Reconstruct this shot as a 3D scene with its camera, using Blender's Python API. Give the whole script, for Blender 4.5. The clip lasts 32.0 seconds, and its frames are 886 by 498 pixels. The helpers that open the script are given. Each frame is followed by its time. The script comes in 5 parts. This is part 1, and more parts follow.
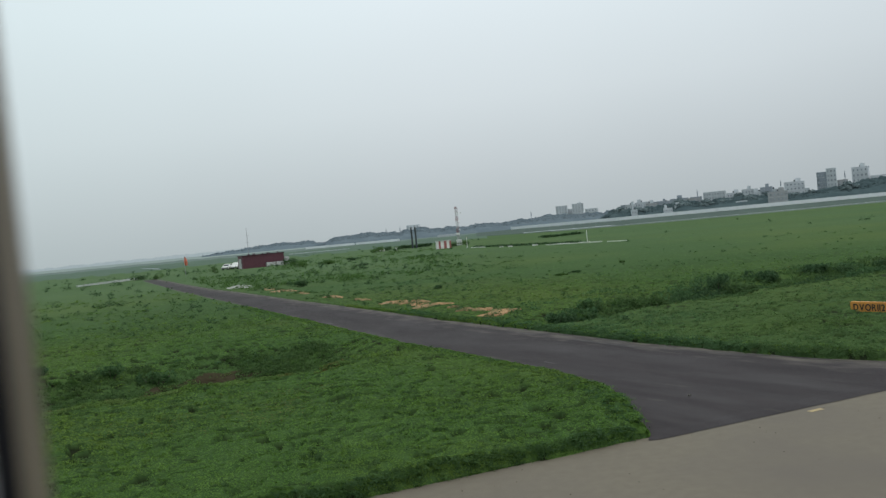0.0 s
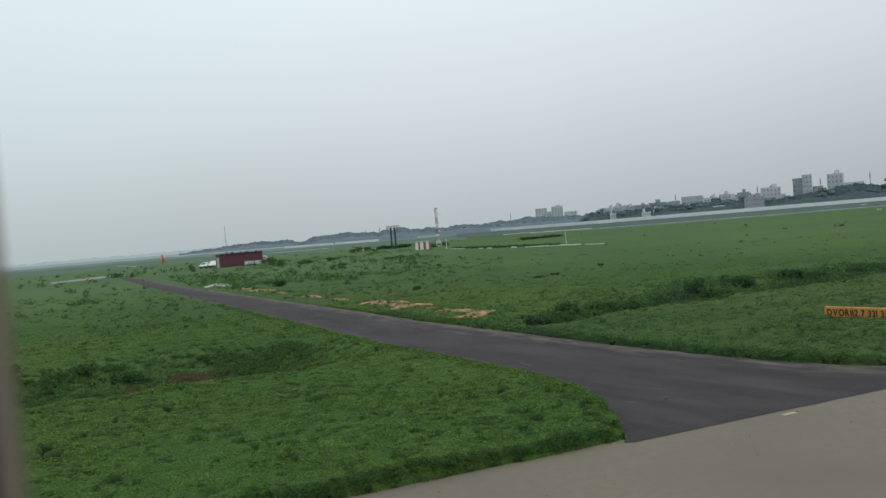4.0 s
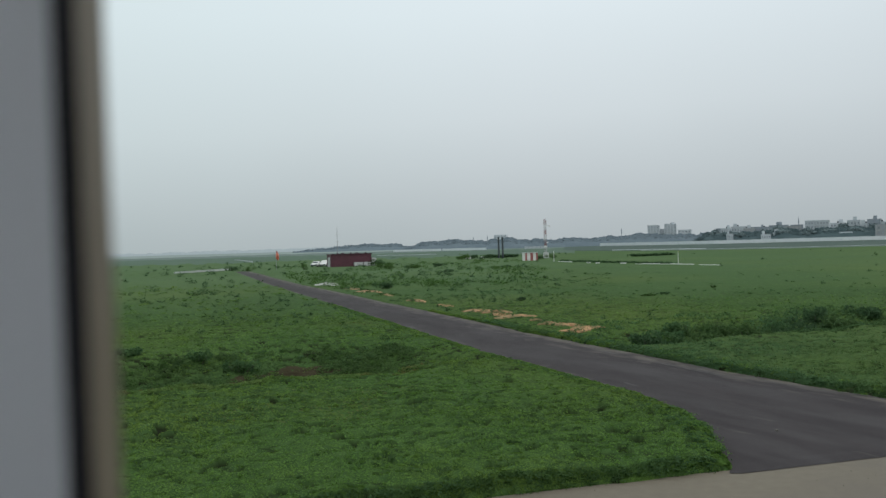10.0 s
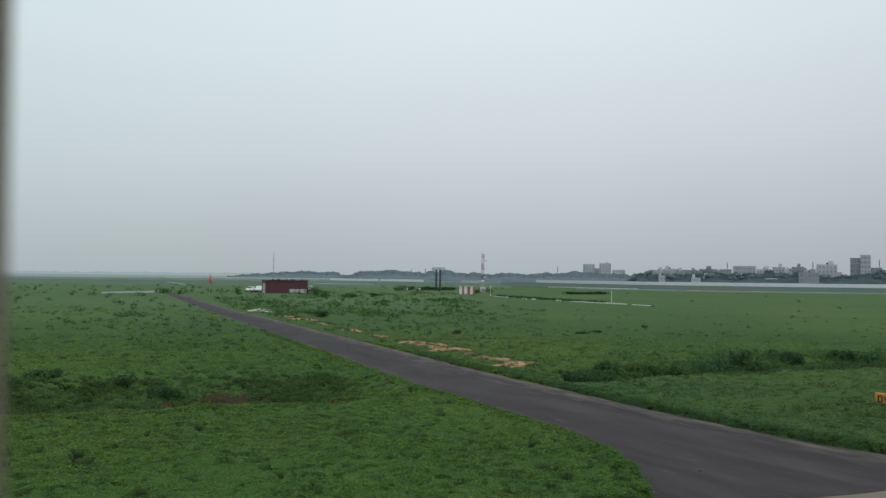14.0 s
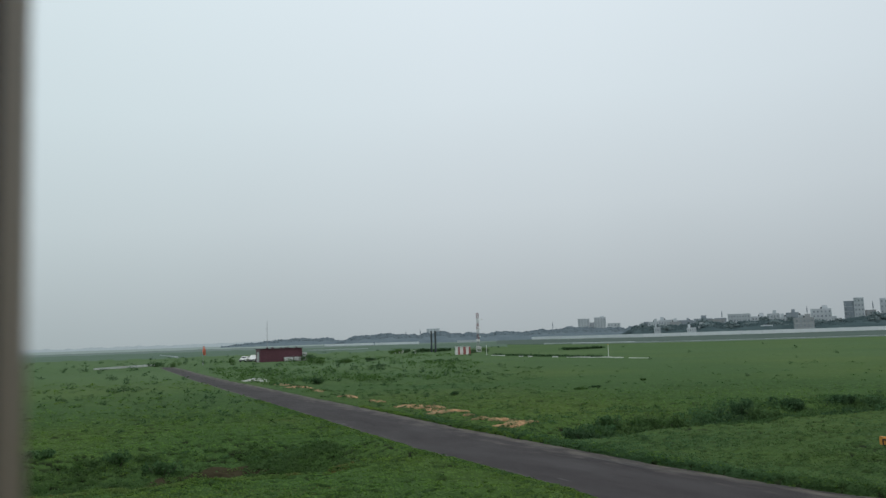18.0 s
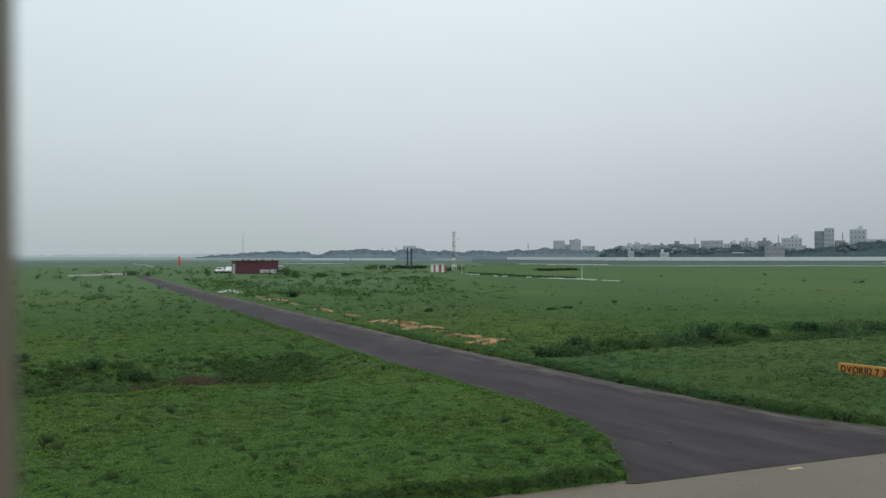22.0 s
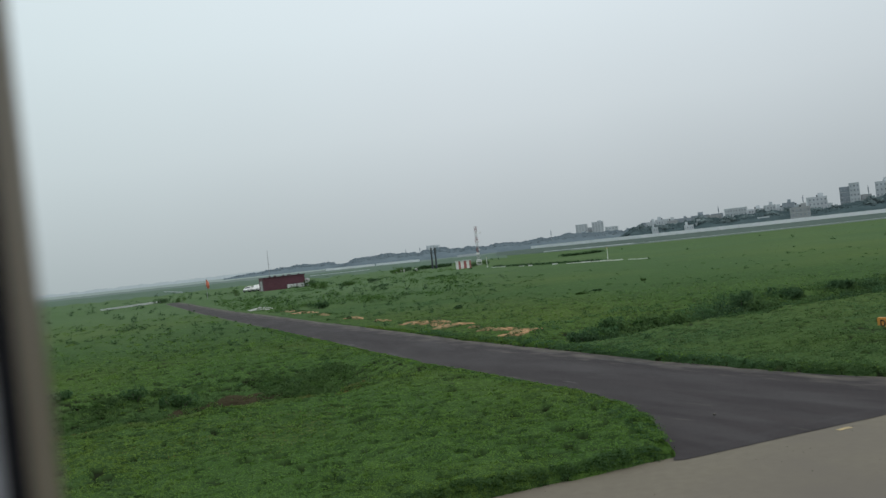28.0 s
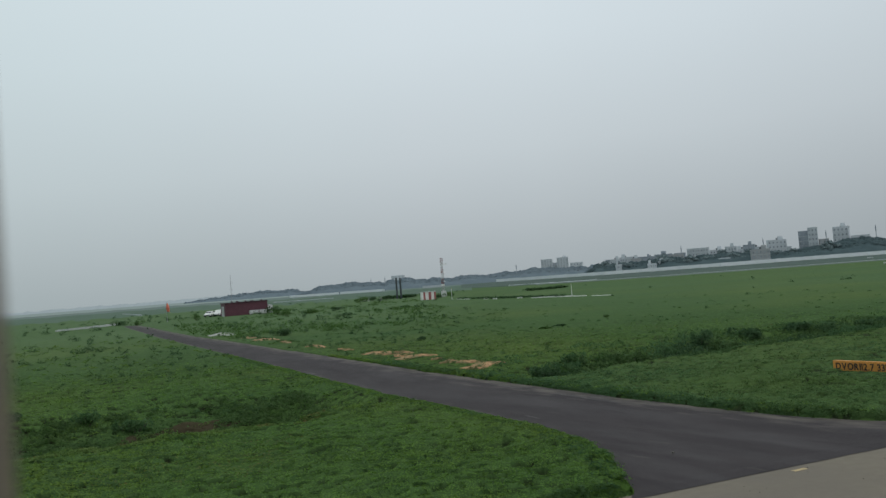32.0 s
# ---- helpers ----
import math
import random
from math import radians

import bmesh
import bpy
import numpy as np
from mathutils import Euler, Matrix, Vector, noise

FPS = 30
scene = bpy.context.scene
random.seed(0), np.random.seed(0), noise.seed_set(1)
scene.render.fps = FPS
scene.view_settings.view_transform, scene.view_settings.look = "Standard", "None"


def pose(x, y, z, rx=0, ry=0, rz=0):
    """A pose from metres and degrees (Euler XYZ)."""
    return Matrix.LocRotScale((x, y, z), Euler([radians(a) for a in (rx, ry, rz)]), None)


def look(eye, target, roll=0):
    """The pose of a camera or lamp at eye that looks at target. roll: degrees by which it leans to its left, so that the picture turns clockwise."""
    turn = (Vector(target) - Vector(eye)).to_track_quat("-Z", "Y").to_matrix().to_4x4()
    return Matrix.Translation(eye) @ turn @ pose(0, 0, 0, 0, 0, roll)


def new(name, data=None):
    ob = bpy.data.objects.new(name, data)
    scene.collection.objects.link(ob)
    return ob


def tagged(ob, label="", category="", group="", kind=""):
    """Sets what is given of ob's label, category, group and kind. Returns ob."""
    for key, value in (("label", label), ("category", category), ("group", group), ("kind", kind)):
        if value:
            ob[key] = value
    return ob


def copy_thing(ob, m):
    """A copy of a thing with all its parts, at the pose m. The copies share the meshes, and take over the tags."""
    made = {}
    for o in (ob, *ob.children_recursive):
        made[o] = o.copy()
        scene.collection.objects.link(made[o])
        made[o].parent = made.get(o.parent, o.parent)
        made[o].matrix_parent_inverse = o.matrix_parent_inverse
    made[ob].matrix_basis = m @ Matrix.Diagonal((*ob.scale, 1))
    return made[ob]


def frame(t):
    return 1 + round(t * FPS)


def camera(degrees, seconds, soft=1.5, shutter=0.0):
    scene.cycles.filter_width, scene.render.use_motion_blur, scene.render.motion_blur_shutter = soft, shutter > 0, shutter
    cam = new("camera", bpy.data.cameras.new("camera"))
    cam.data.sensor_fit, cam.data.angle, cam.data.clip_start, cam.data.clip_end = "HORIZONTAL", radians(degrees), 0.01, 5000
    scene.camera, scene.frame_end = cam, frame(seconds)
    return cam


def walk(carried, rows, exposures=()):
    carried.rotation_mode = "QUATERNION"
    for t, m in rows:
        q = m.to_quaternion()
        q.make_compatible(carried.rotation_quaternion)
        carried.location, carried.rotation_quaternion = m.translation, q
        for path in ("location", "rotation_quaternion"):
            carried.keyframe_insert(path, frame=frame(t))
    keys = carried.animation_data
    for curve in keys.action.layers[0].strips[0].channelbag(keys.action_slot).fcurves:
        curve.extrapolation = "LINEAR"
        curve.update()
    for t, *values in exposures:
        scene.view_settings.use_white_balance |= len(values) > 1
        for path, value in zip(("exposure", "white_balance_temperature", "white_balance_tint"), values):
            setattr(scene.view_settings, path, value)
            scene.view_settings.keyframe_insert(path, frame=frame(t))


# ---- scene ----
# ---- camera ----
EYE_Z = 4.3
U = Vector((0.9325, 0.3612, 0.0)).normalized()      # along the taxiway and the aircraft
N = Vector((-U.y, U.x, 0.0))                      # out of the window
# seconds, metres along the window, yaw, pitch, roll
PATH = [
    (0.0, 0.0119, 0.00, -1.22, -5.41),
    (0.5, 0.0125, -0.84, -1.92, -6.90),
    (1.0, 0.0122, -0.32, -1.53, -7.79),
    (1.5, 0.0108, 0.81, -1.63, -7.06),
    (2.0, 0.0108, 1.40, -1.41, -5.67),
    (2.5, 0.0101, 1.09, -2.00, -6.41),
    (3.0, 0.0106, 1.85, -0.98, -4.32),
    (3.5, 0.0114, 1.68, -1.10, -4.39),
    (5.5, 0.0113, 1.08, -1.57, -5.59),
    (6.0, 0.0126, -0.65, 0.29, -3.25),
    (6.5, 0.0130, 0.37, 2.89, -1.38),
    (7.0, 0.0217, -2.52, 5.89, 1.96),
    (7.5, 0.0270, -6.71, 3.25, -1.41),
    (8.0, 0.0230, -5.77, 0.59, -1.53),
    (8.5, 0.0146, -7.02, -0.20, -0.04),
    (9.0, 0.0140, -6.97, 0.42, -0.77),
    (9.5, 0.0133, -6.05, 0.52, 0.27),
    (10.0, 0.0138, -6.07, -0.21, -1.63),
    (10.5, 0.0141, -6.78, -0.08, -3.12),
    (11.0, 0.0128, -6.83, -0.38, -2.77),
    (11.5, 0.0132, -7.76, -1.91, -3.52),
    (12.0, 0.0131, -6.79, -1.33, -3.42),
    (12.5, 0.0116, -5.49, -0.58, -2.71),
    (13.0, 0.0116, -5.07, -0.64, -3.14),
    (13.5, 0.0116, -4.20, 0.38, -2.19),
    (14.0, 0.0171, -1.67, 1.99, 0.68),
    (14.5, 0.0178, -0.63, 2.78, -0.79),
    (16.5, 0.0140, -1.44, 6.57, -1.92),
    (17.0, 0.0141, -1.23, 6.14, -1.97),
    (17.5, 0.0145, -1.25, 6.33, -1.94),
    (18.0, 0.0141, -1.10, 6.29, -1.83),
    (18.5, 0.0140, -0.98, 6.26, -1.88),
    (19.0, 0.0144, -1.04, 6.83, -1.79),
    (19.5, 0.0139, -0.84, 6.35, -2.01),
    (20.0, 0.0140, -0.94, 6.14, -2.28),
    (20.5, 0.0144, -0.25, 6.44, -1.79),
    (21.0, 0.0155, -0.27, 4.95, 0.29),
    (21.5, 0.0102, 3.18, -0.99, 1.87),
    (22.0, 0.0122, 0.40, 0.45, -0.09),
    (22.5, 0.0110, 2.69, 2.26, -1.23),
    (23.0, 0.0130, 2.24, 1.26, -2.24),
    (23.5, 0.0109, 3.25, -0.27, -5.54),
    (24.0, 0.0110, 3.95, 3.19, -3.76),
    (24.5, 0.0116, 3.65, 1.86, -4.82),
    (25.0, 0.0113, 3.79, 1.87, -5.29),
    (25.5, 0.0103, 4.32, 0.75, -5.38),
    (27.5, 0.0131, 1.62, 0.54, -4.28),
    (28.0, 0.0131, -1.26, 0.34, -6.10),
    (28.5, 0.0117, -0.06, 0.89, -5.26),
    (29.0, 0.0125, 1.10, 1.76, -3.32),
    (29.5, 0.0099, 3.20, 6.41, -2.94),
    (30.0, 0.0138, 0.75, 6.09, -0.18),
    (30.5, 0.0147, 0.20, 3.54, -3.62),
    (31.0, 0.0122, 1.32, 2.60, -3.74),
    (31.5, 0.0123, 1.24, 2.54, -4.15),
    (32.0, 0.0118, 1.36, 2.31, -4.31),
]
EXPOSURES = ((0, 0.11, 6500, 10), (1, 0.17, 6500, 10), (3, 0.13, 6500, 10), (6, 0.13, 6500, 10), (8, -0.05, 6500, 10), (9, 0.03, 6500, 10), (10, 0.05, 6500, 10), (11, 0.09, 6500, 10), (13, 0.07, 6470, 10), (14, 0.00, 6470, 10), (17, -0.07, 6420, 10), (21, -0.10, 6420, 10), (22, 0.07, 6450, 10), (23, -0.01, 6420, 10), (24, 0.02, 6420, 10), (25, 0.00, 6420, 10), (28, 0.01, 6470, 10), (29, 0.07, 6450, 10), (30, -0.15, 6430, 10), (32, -0.16, 6430, 10))

cam = camera(57.53, 32.0, soft=1.42)
cam.data.dof.use_dof = True
cam.data.dof.focus_distance = 120.0
cam.data.dof.aperture_fstop = 11.0


def eye_pose(side, yaw, pitch, roll):
    eye = U * side + Vector((0, 0, EYE_Z))
    a, b = radians(yaw), radians(pitch)
    way = Vector((math.sin(a) * math.cos(b), math.cos(a) * math.cos(b), math.sin(b)))
    return look(eye, eye + way, roll)


walk(cam, [(t, eye_pose(s, y, p, r)) for t, s, y, p, r in PATH], EXPOSURES)

# ---- sky and sun: overcast ----
world = bpy.data.worlds.new("overcast_sky")
scene.world = world
world.use_nodes = True
wn, wl = world.node_tree.nodes, world.node_tree.links
wn.clear()
sky = wn.new("ShaderNodeTexSky")
sky.sky_type = 'NISHITA'
sky.sun_disc = False
sky.sun_elevation, sky.sun_rotation = radians(65), radians(144)
sky.dust_density = 4.0
geo = wn.new("ShaderNodeTexCoord")
sep = wn.new("ShaderNodeSeparateXYZ")
ramp = wn.new("ShaderNodeValToRGB")
wl.new(geo.outputs["Generated"], sep.inputs[0])
# thin variation of the cloud sheet
cloud = wn.new("ShaderNodeTexNoise")
cloud.inputs["Scale"].default_value = 2.2
cloud.inputs["Detail"].default_value = 3.0
wl.new(geo.outputs["Generated"], cloud.inputs["Vector"])
cm = wn.new("ShaderNodeMath")
cm.operation = 'MULTIPLY_ADD'
cm.inputs[1].default_value, cm.inputs[2].default_value = 0.05, -0.025
wl.new(cloud.outputs["Fac"], cm.inputs[0])
ca = wn.new("ShaderNodeMath")
ca.operation = 'ADD'
wl.new(sep.outputs["Z"], ca.inputs[0])
wl.new(cm.outputs[0], ca.inputs[1])
cx = wn.new("ShaderNodeMath")                    # the cloud is a little thinner on one side
cx.operation = 'MULTIPLY_ADD'
cx.inputs[1].default_value = -0.034
wl.new(sep.outputs["X"], cx.inputs[0])
wl.new(ca.outputs[0], cx.inputs[2])
wl.new(cx.outputs[0], ramp.inputs[0])
els = ramp.color_ramp.elements
els[0].position, els[0].color = 0.0, (0.425, 0.476, 0.496, 1)
els[1].position, els[1].color = 1.0, (0.92, 1.02, 1.07, 1)
for pos, col in ((0.06, (0.503, 0.556, 0.580, 1)), (0.15, (0.62, 0.685, 0.715, 1)), (0.28, (0.725, 0.81, 0.85, 1)), (0.45, (0.81, 0.90, 0.95, 1))):
    e = els.new(pos)
    e.color = col
bg1, bg2, mix, out = wn.new("ShaderNodeBackground"), wn.new("ShaderNodeBackground"), wn.new("ShaderNodeMixShader"), wn.new("ShaderNodeOutputWorld")
bg1.inputs["Strength"].default_value = 0.06
mix.inputs[0].default_value = 0.97
wl.new(sky.outputs[0], bg1.inputs["Color"])
side = wn.new("ShaderNodeMapRange")                # greener and darker westwards: camera tint and lens fall-off put into the sky
side.inputs["From Min"].default_value, side.inputs["From Max"].default_value = -0.50, 0.0
side.inputs["To Min"].default_value, side.inputs["To Max"].default_value = 1.0, 0.0
wl.new(sep.outputs["X"], side.inputs["Value"])
teal = wn.new("ShaderNodeMix")
teal.data_type, teal.blend_type = 'RGBA', 'MULTIPLY'
teal.inputs[7].default_value = (0.915, 0.950, 0.935, 1)
wl.new(side.outputs[0], teal.inputs[0])
wl.new(ramp.outputs["Color"], teal.inputs[6])
east = wn.new("ShaderNodeMapRange")                # and a little darker towards the east, standing in for lens fall-off
east.inputs["From Min"].default_value, east.inputs["From Max"].default_value = 0.15, 0.55
wl.new(sep.outputs["X"], east.inputs["Value"])
grey = wn.new("ShaderNodeMix")
grey.data_type, grey.blend_type = 'RGBA', 'MULTIPLY'
grey.inputs[7].default_value = (0.93, 0.93, 0.935, 1)
wl.new(east.outputs[0], grey.inputs[0])
wl.new(teal.outputs[2], grey.inputs[6])
wl.new(grey.outputs[2], bg2.inputs["Color"])
wl.new(bg1.outputs[0], mix.inputs[1])
wl.new(bg2.outputs[0], mix.inputs[2])
wl.new(mix.outputs[0], out.inputs["Surface"])

sun = new("sun", bpy.data.lights.new("sun", 'SUN'))
sun.data.energy, sun.data.angle, sun.data.color = 0.8, radians(25), (1.0, 0.97, 0.92)
sun.matrix_basis = look((0, 0, 60), (-16, 22, 0))

# ---- materials ----


def mat(name, base, second=None, scale=3.0, detail=6.0, rough=0.9, metal=0.0, bump=0.0, bump_scale=40.0, spread=(0.35, 0.65),
        third=None, third_scale=0.3, island=0.0, rand=0.0, spec=0.3, stretch=None, bump_dist=0.05, placed=False, lane=False, leafy=0.0):
    m = bpy.data.materials.new(name)
    m.use_nodes = True
    nt = m.node_tree
    b = nt.nodes["Principled BSDF"]
    b.inputs["Roughness"].default_value, b.inputs["Metallic"].default_value = rough, metal
    b.inputs["Specular IOR Level"].default_value = spec
    tc = nt.nodes.new("ShaderNodeTexCoord")
    where = nt.nodes.new("ShaderNodeNewGeometry").outputs["Position"] if placed else tc.outputs["Object"]
    if lane:                                     # along the road's own course
        at = nt.nodes.new("ShaderNodeAttribute")
        at.attribute_name = "lane"
        where = at.outputs["Vector"]
    if stretch:                                  # degrees of turn, scale across, scale along
        mp = nt.nodes.new("ShaderNodeMapping")
        mp.inputs["Rotation"].default_value[2] = radians(stretch[0])
        mp.inputs["Scale"].default_value = (stretch[1], stretch[2], 1)
        nt.links.new(where, mp.inputs["Vector"])
        where = mp.outputs[0]

    def noise_fac(s, d, lo, hi):
        n = nt.nodes.new("ShaderNodeTexNoise")
        n.inputs["Scale"].default_value, n.inputs["Detail"].default_value = s, d
        nt.links.new(where, n.inputs["Vector"])
        r = nt.nodes.new("ShaderNodeMapRange")
        r.inputs["From Min"].default_value, r.inputs["From Max"].default_value = lo, hi
        nt.links.new(n.outputs["Fac"], r.inputs["Value"])
        return r.outputs[0]

    def mixed(fac, a, c):
        x = nt.nodes.new("ShaderNodeMix")
        x.data_type = 'RGBA'
        for s, v in ((0, fac), (6, a), (7, c)):
            if hasattr(v, "is_output"):
                nt.links.new(v, x.inputs[s])
            else:
                x.inputs[s].default_value = v if s == 0 else (*v, 1)
        return x.outputs[2]
    col = base
    if second:
        col = mixed(noise_fac(scale, detail, *spread), col, second)
    if third:
        col = mixed(noise_fac(third_scale, 4.0, 0.45, 0.7), col, third)
    if island or rand:
        if island:
            g = nt.nodes.new("ShaderNodeNewGeometry")
            v = g.outputs["Random Per Island"]
        else:
            g = nt.nodes.new("ShaderNodeObjectInfo")
            v = g.outputs["Random"]
        h = nt.nodes.new("ShaderNodeHueSaturation")
        r = nt.nodes.new("ShaderNodeMapRange")
        a = island or rand
        r.inputs["To Min"].default_value, r.inputs["To Max"].default_value = 1 - a, 1 + a
        nt.links.new(v, r.inputs["Value"])
        nt.links.new(r.outputs[0], h.inputs["Value"])
        if hasattr(col, "is_output"):
            nt.links.new(col, h.inputs["Color"])
        else:
            h.inputs["Color"].default_value = (*col, 1)
        col = h.outputs[0]
    if hasattr(col, "is_output"):
        nt.links.new(col, b.inputs["Base Color"])
    else:
        b.inputs["Base Color"].default_value = (*col, 1)
    if bump:
        n = nt.nodes.new("ShaderNodeTexNoise")
        n.inputs["Scale"].default_value, n.inputs["Detail"].default_value = bump_scale, 5.0
        nt.links.new(tc.outputs["Object"], n.inputs["Vector"])
        p = nt.nodes.new("ShaderNodeBump")
        p.inputs["Strength"].default_value, p.inputs["Distance"].default_value = bump, bump_dist
        nt.links.new(n.outputs["Fac"], p.inputs["Height"])
        nt.links.new(p.outputs[0], b.inputs["Normal"])
    if leafy:                                    # thin leaves let light through
        tr, mx = nt.nodes.new("ShaderNodeBsdfTranslucent"), nt.nodes.new("ShaderNodeMixShader")
        mx.inputs[0].default_value = leafy
        nt.links.new(col, tr.inputs["Color"])
        nt.links.new(b.outputs[0], mx.inputs[1])
        nt.links.new(tr.outputs[0], mx.inputs[2])
        nt.links.new(mx.outputs[0], nt.nodes["Material Output"].inputs["Surface"])
    return m


GRASS = mat("grass_ground", (0.034, 0.068, 0.021), (0.053, 0.098, 0.030), 4.5, 7.0, 0.95, bump=0.55, bump_scale=6.0, bump_dist=0.05, spread=(0.34, 0.62),
            third=(0.078, 0.112, 0.029), third_scale=0.030, spec=0.03)
# far meadow rings: distance haze mixed into the colours, more towards the horizon
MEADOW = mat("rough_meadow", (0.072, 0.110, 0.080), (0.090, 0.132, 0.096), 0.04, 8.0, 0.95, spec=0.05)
MEADOW_FAR = mat("hazy_meadow", (0.130, 0.166, 0.148), (0.150, 0.186, 0.166), 0.02, 8.0, 0.95, spec=0.0)
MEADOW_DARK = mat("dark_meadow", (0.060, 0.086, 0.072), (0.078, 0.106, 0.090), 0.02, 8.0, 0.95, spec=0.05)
MEADOW_HAZIER = mat("hazier_meadow", (0.215, 0.256, 0.242), (0.240, 0.280, 0.264), 0.01, 6.0, 0.95, spec=0.0)
LEAF = mat("leaf_low", (0.088, 0.172, 0.037), (0.118, 0.208, 0.046), 1.1, 6.0, 0.8, island=0.12, third=(0.130, 0.196, 0.040), third_scale=0.13, spec=0.08, leafy=0.4)
LEAF_BANK = mat("leaf_bank", (0.056, 0.104, 0.038), (0.082, 0.138, 0.048), 0.8, 4.0, 0.8, island=0.25, spec=0.1, leafy=0.5)
LEAF_RIM = mat("leaf_rim", (0.115, 0.195, 0.055), (0.140, 0.205, 0.062), 1.0, 4.0, 0.8, island=0.25, spec=0.1, leafy=0.5)
LEAF_COOL = mat("leaf_cool", (0.060, 0.122, 0.052), (0.082, 0.154, 0.064), 0.6, 6.0, 0.8, island=0.20, third=(0.090, 0.150, 0.044), third_scale=0.12, spec=0.1, leafy=0.5)
LEAF_MID = mat("leaf_mid", (0.056, 0.112, 0.032), (0.082, 0.150, 0.042), 0.9, 5.0, 0.8, island=0.18, spec=0.1, leafy=0.5)
LEAF_DARK = mat("leaf_dark", (0.046, 0.092, 0.042), (0.066, 0.118, 0.052), 0.8, 4.0, 0.8, island=0.25, spec=0.1, leafy=0.5)
LEAF_FIELD = mat("leaf_field", (0.077, 0.146, 0.050), (0.100, 0.172, 0.056), 0.08, 6.0, 0.9, island=0.12, third=(0.106, 0.166, 0.050), third_scale=0.03, spec=0.05, leafy=0.4)
LEAF_DRY = mat("leaf_dry", (0.16, 0.15, 0.05), (0.11, 0.12, 0.04), 0.8, 4.0, 0.8, island=0.3, spec=0.2, leafy=0.5)
ASPHALT = mat("asphalt", (0.0300, 0.0253, 0.0264), (0.0425, 0.0360, 0.0368), 1.0, 12.0, 0.9, bump=0.25, bump_scale=60.0, spread=(0.32, 0.68),
              third=(0.055, 0.0490, 0.0500), third_scale=0.45, spec=0.17, lane=True)
ASPHALT_WORN = mat("asphalt_worn", (0.085, 0.079, 0.074), (0.048, 0.045, 0.045), 1.6, 8.0, 0.9, bump=0.3, bump_scale=50.0)
CONCRETE = mat("concrete", (0.130, 0.111, 0.083), (0.155, 0.133, 0.100), 5.0, 12.0, 0.85, spread=(0.25, 0.75), bump=0.12, bump_scale=50.0,
               third=(0.122, 0.104, 0.084), third_scale=0.25, placed=True)
JOINT = mat("joint_sealant", (0.10, 0.092, 0.079), (0.112, 0.103, 0.09), 2.0)
SAND = mat("sand", (0.42, 0.250, 0.130), (0.27, 0.168, 0.092), 1.6, 8.0, 0.95, bump=0.4, bump_scale=10.0, third=(0.15, 0.14, 0.065), third_scale=2.2)
SOIL = mat("wet_soil", (0.034, 0.028, 0.017), (0.050, 0.043, 0.026), 2.5, 8.0, 0.95, spec=0.0)
RUBBLE = mat("white_rubble", (0.52, 0.52, 0.49), (0.30, 0.31, 0.28), 1.8, 6.0, 0.9)
YELLOW = mat("yellow_paint", (0.62, 0.42, 0.08), (0.5, 0.38, 0.14), 12.0, 6.0, 0.7)
FADED = mat("faded_paint", (0.46, 0.34, 0.17), (0.30, 0.24, 0.14), 14.0, 6.0, 0.8)
ORANGE = mat("orange_sign", (0.56, 0.255, 0.055), (0.48, 0.215, 0.046), 3.0, 5.0, 0.5)
BLACK = mat("black_paint", (0.012, 0.014, 0.018), (0.02, 0.022, 0.026), 5.0, 4.0, 0.5)
WHITE = mat("white_paint", (0.72, 0.72, 0.70), (0.58, 0.58, 0.55), 1.5, 6.0, 0.6)
OFFWHITE = mat("whitewashed_concrete", (0.50, 0.51, 0.50), (0.38, 0.40, 0.39), 0.4, 6.0, 0.85)
RED = mat("red_paint", (0.33, 0.11, 0.105), (0.27, 0.09, 0.085), 1.5, 5.0, 0.6)
MAROON = mat("maroon_sheet", (0.110, 0.042, 0.055), (0.088, 0.036, 0.047), 1.2, 6.0, 0.6)
MAROON_DARK = mat("maroon_dark", (0.060, 0.028, 0.036), (0.05, 0.024, 0.03), 1.2, 6.0, 0.6)
WINDSOCK = mat("orange_cloth", (0.82, 0.32, 0.22), (0.74, 0.27, 0.18), 2.0, 4.0, 0.8)
MAST_RED = mat("faded_red", (0.20, 0.07, 0.065), (0.16, 0.06, 0.055), 1.5, 5.0, 0.6)
MAST_WHITE = mat("faded_white", (0.42, 0.42, 0.42), (0.34, 0.34, 0.34), 1.5, 5.0, 0.6)
STEEL = mat("galvanised_steel", (0.32, 0.33, 0.34), (0.24, 0.25, 0.26), 3.0, 4.0, 0.5, metal=0.6)
DARK_STEEL = mat("dark_steel", (0.045, 0.055, 0.06), (0.06, 0.07, 0.075), 2.0, 4.0, 0.6)
GLASS_DARK = mat("window_dark", (0.035, 0.04, 0.05), rough=0.15, spec=0.5)
RUBBER = mat("black_rubber", (0.008, 0.008, 0.009), (0.012, 0.012, 0.014), 30.0, 4.0, 0.8)
TRIM = mat("beige_window_reveal", (0.245, 0.202, 0.147), (0.22, 0.18, 0.132), 25.0, 4.0, 0.6)
LINING = mat("grey_cabin_lining", (0.46, 0.48, 0.50), (0.43, 0.45, 0.47), 12.0, 4.0, 0.6)
SKIN = mat("aircraft_skin", (0.70, 0.71, 0.72), (0.66, 0.67, 0.68), 0.8, 4.0, 0.4)
CARPET = mat("cabin_carpet", (0.04, 0.045, 0.07), (0.05, 0.055, 0.08), 30.0, 4.0, 0.95)
BARK = mat("bark", (0.10, 0.085, 0.07), (0.07, 0.06, 0.05), 2.0)
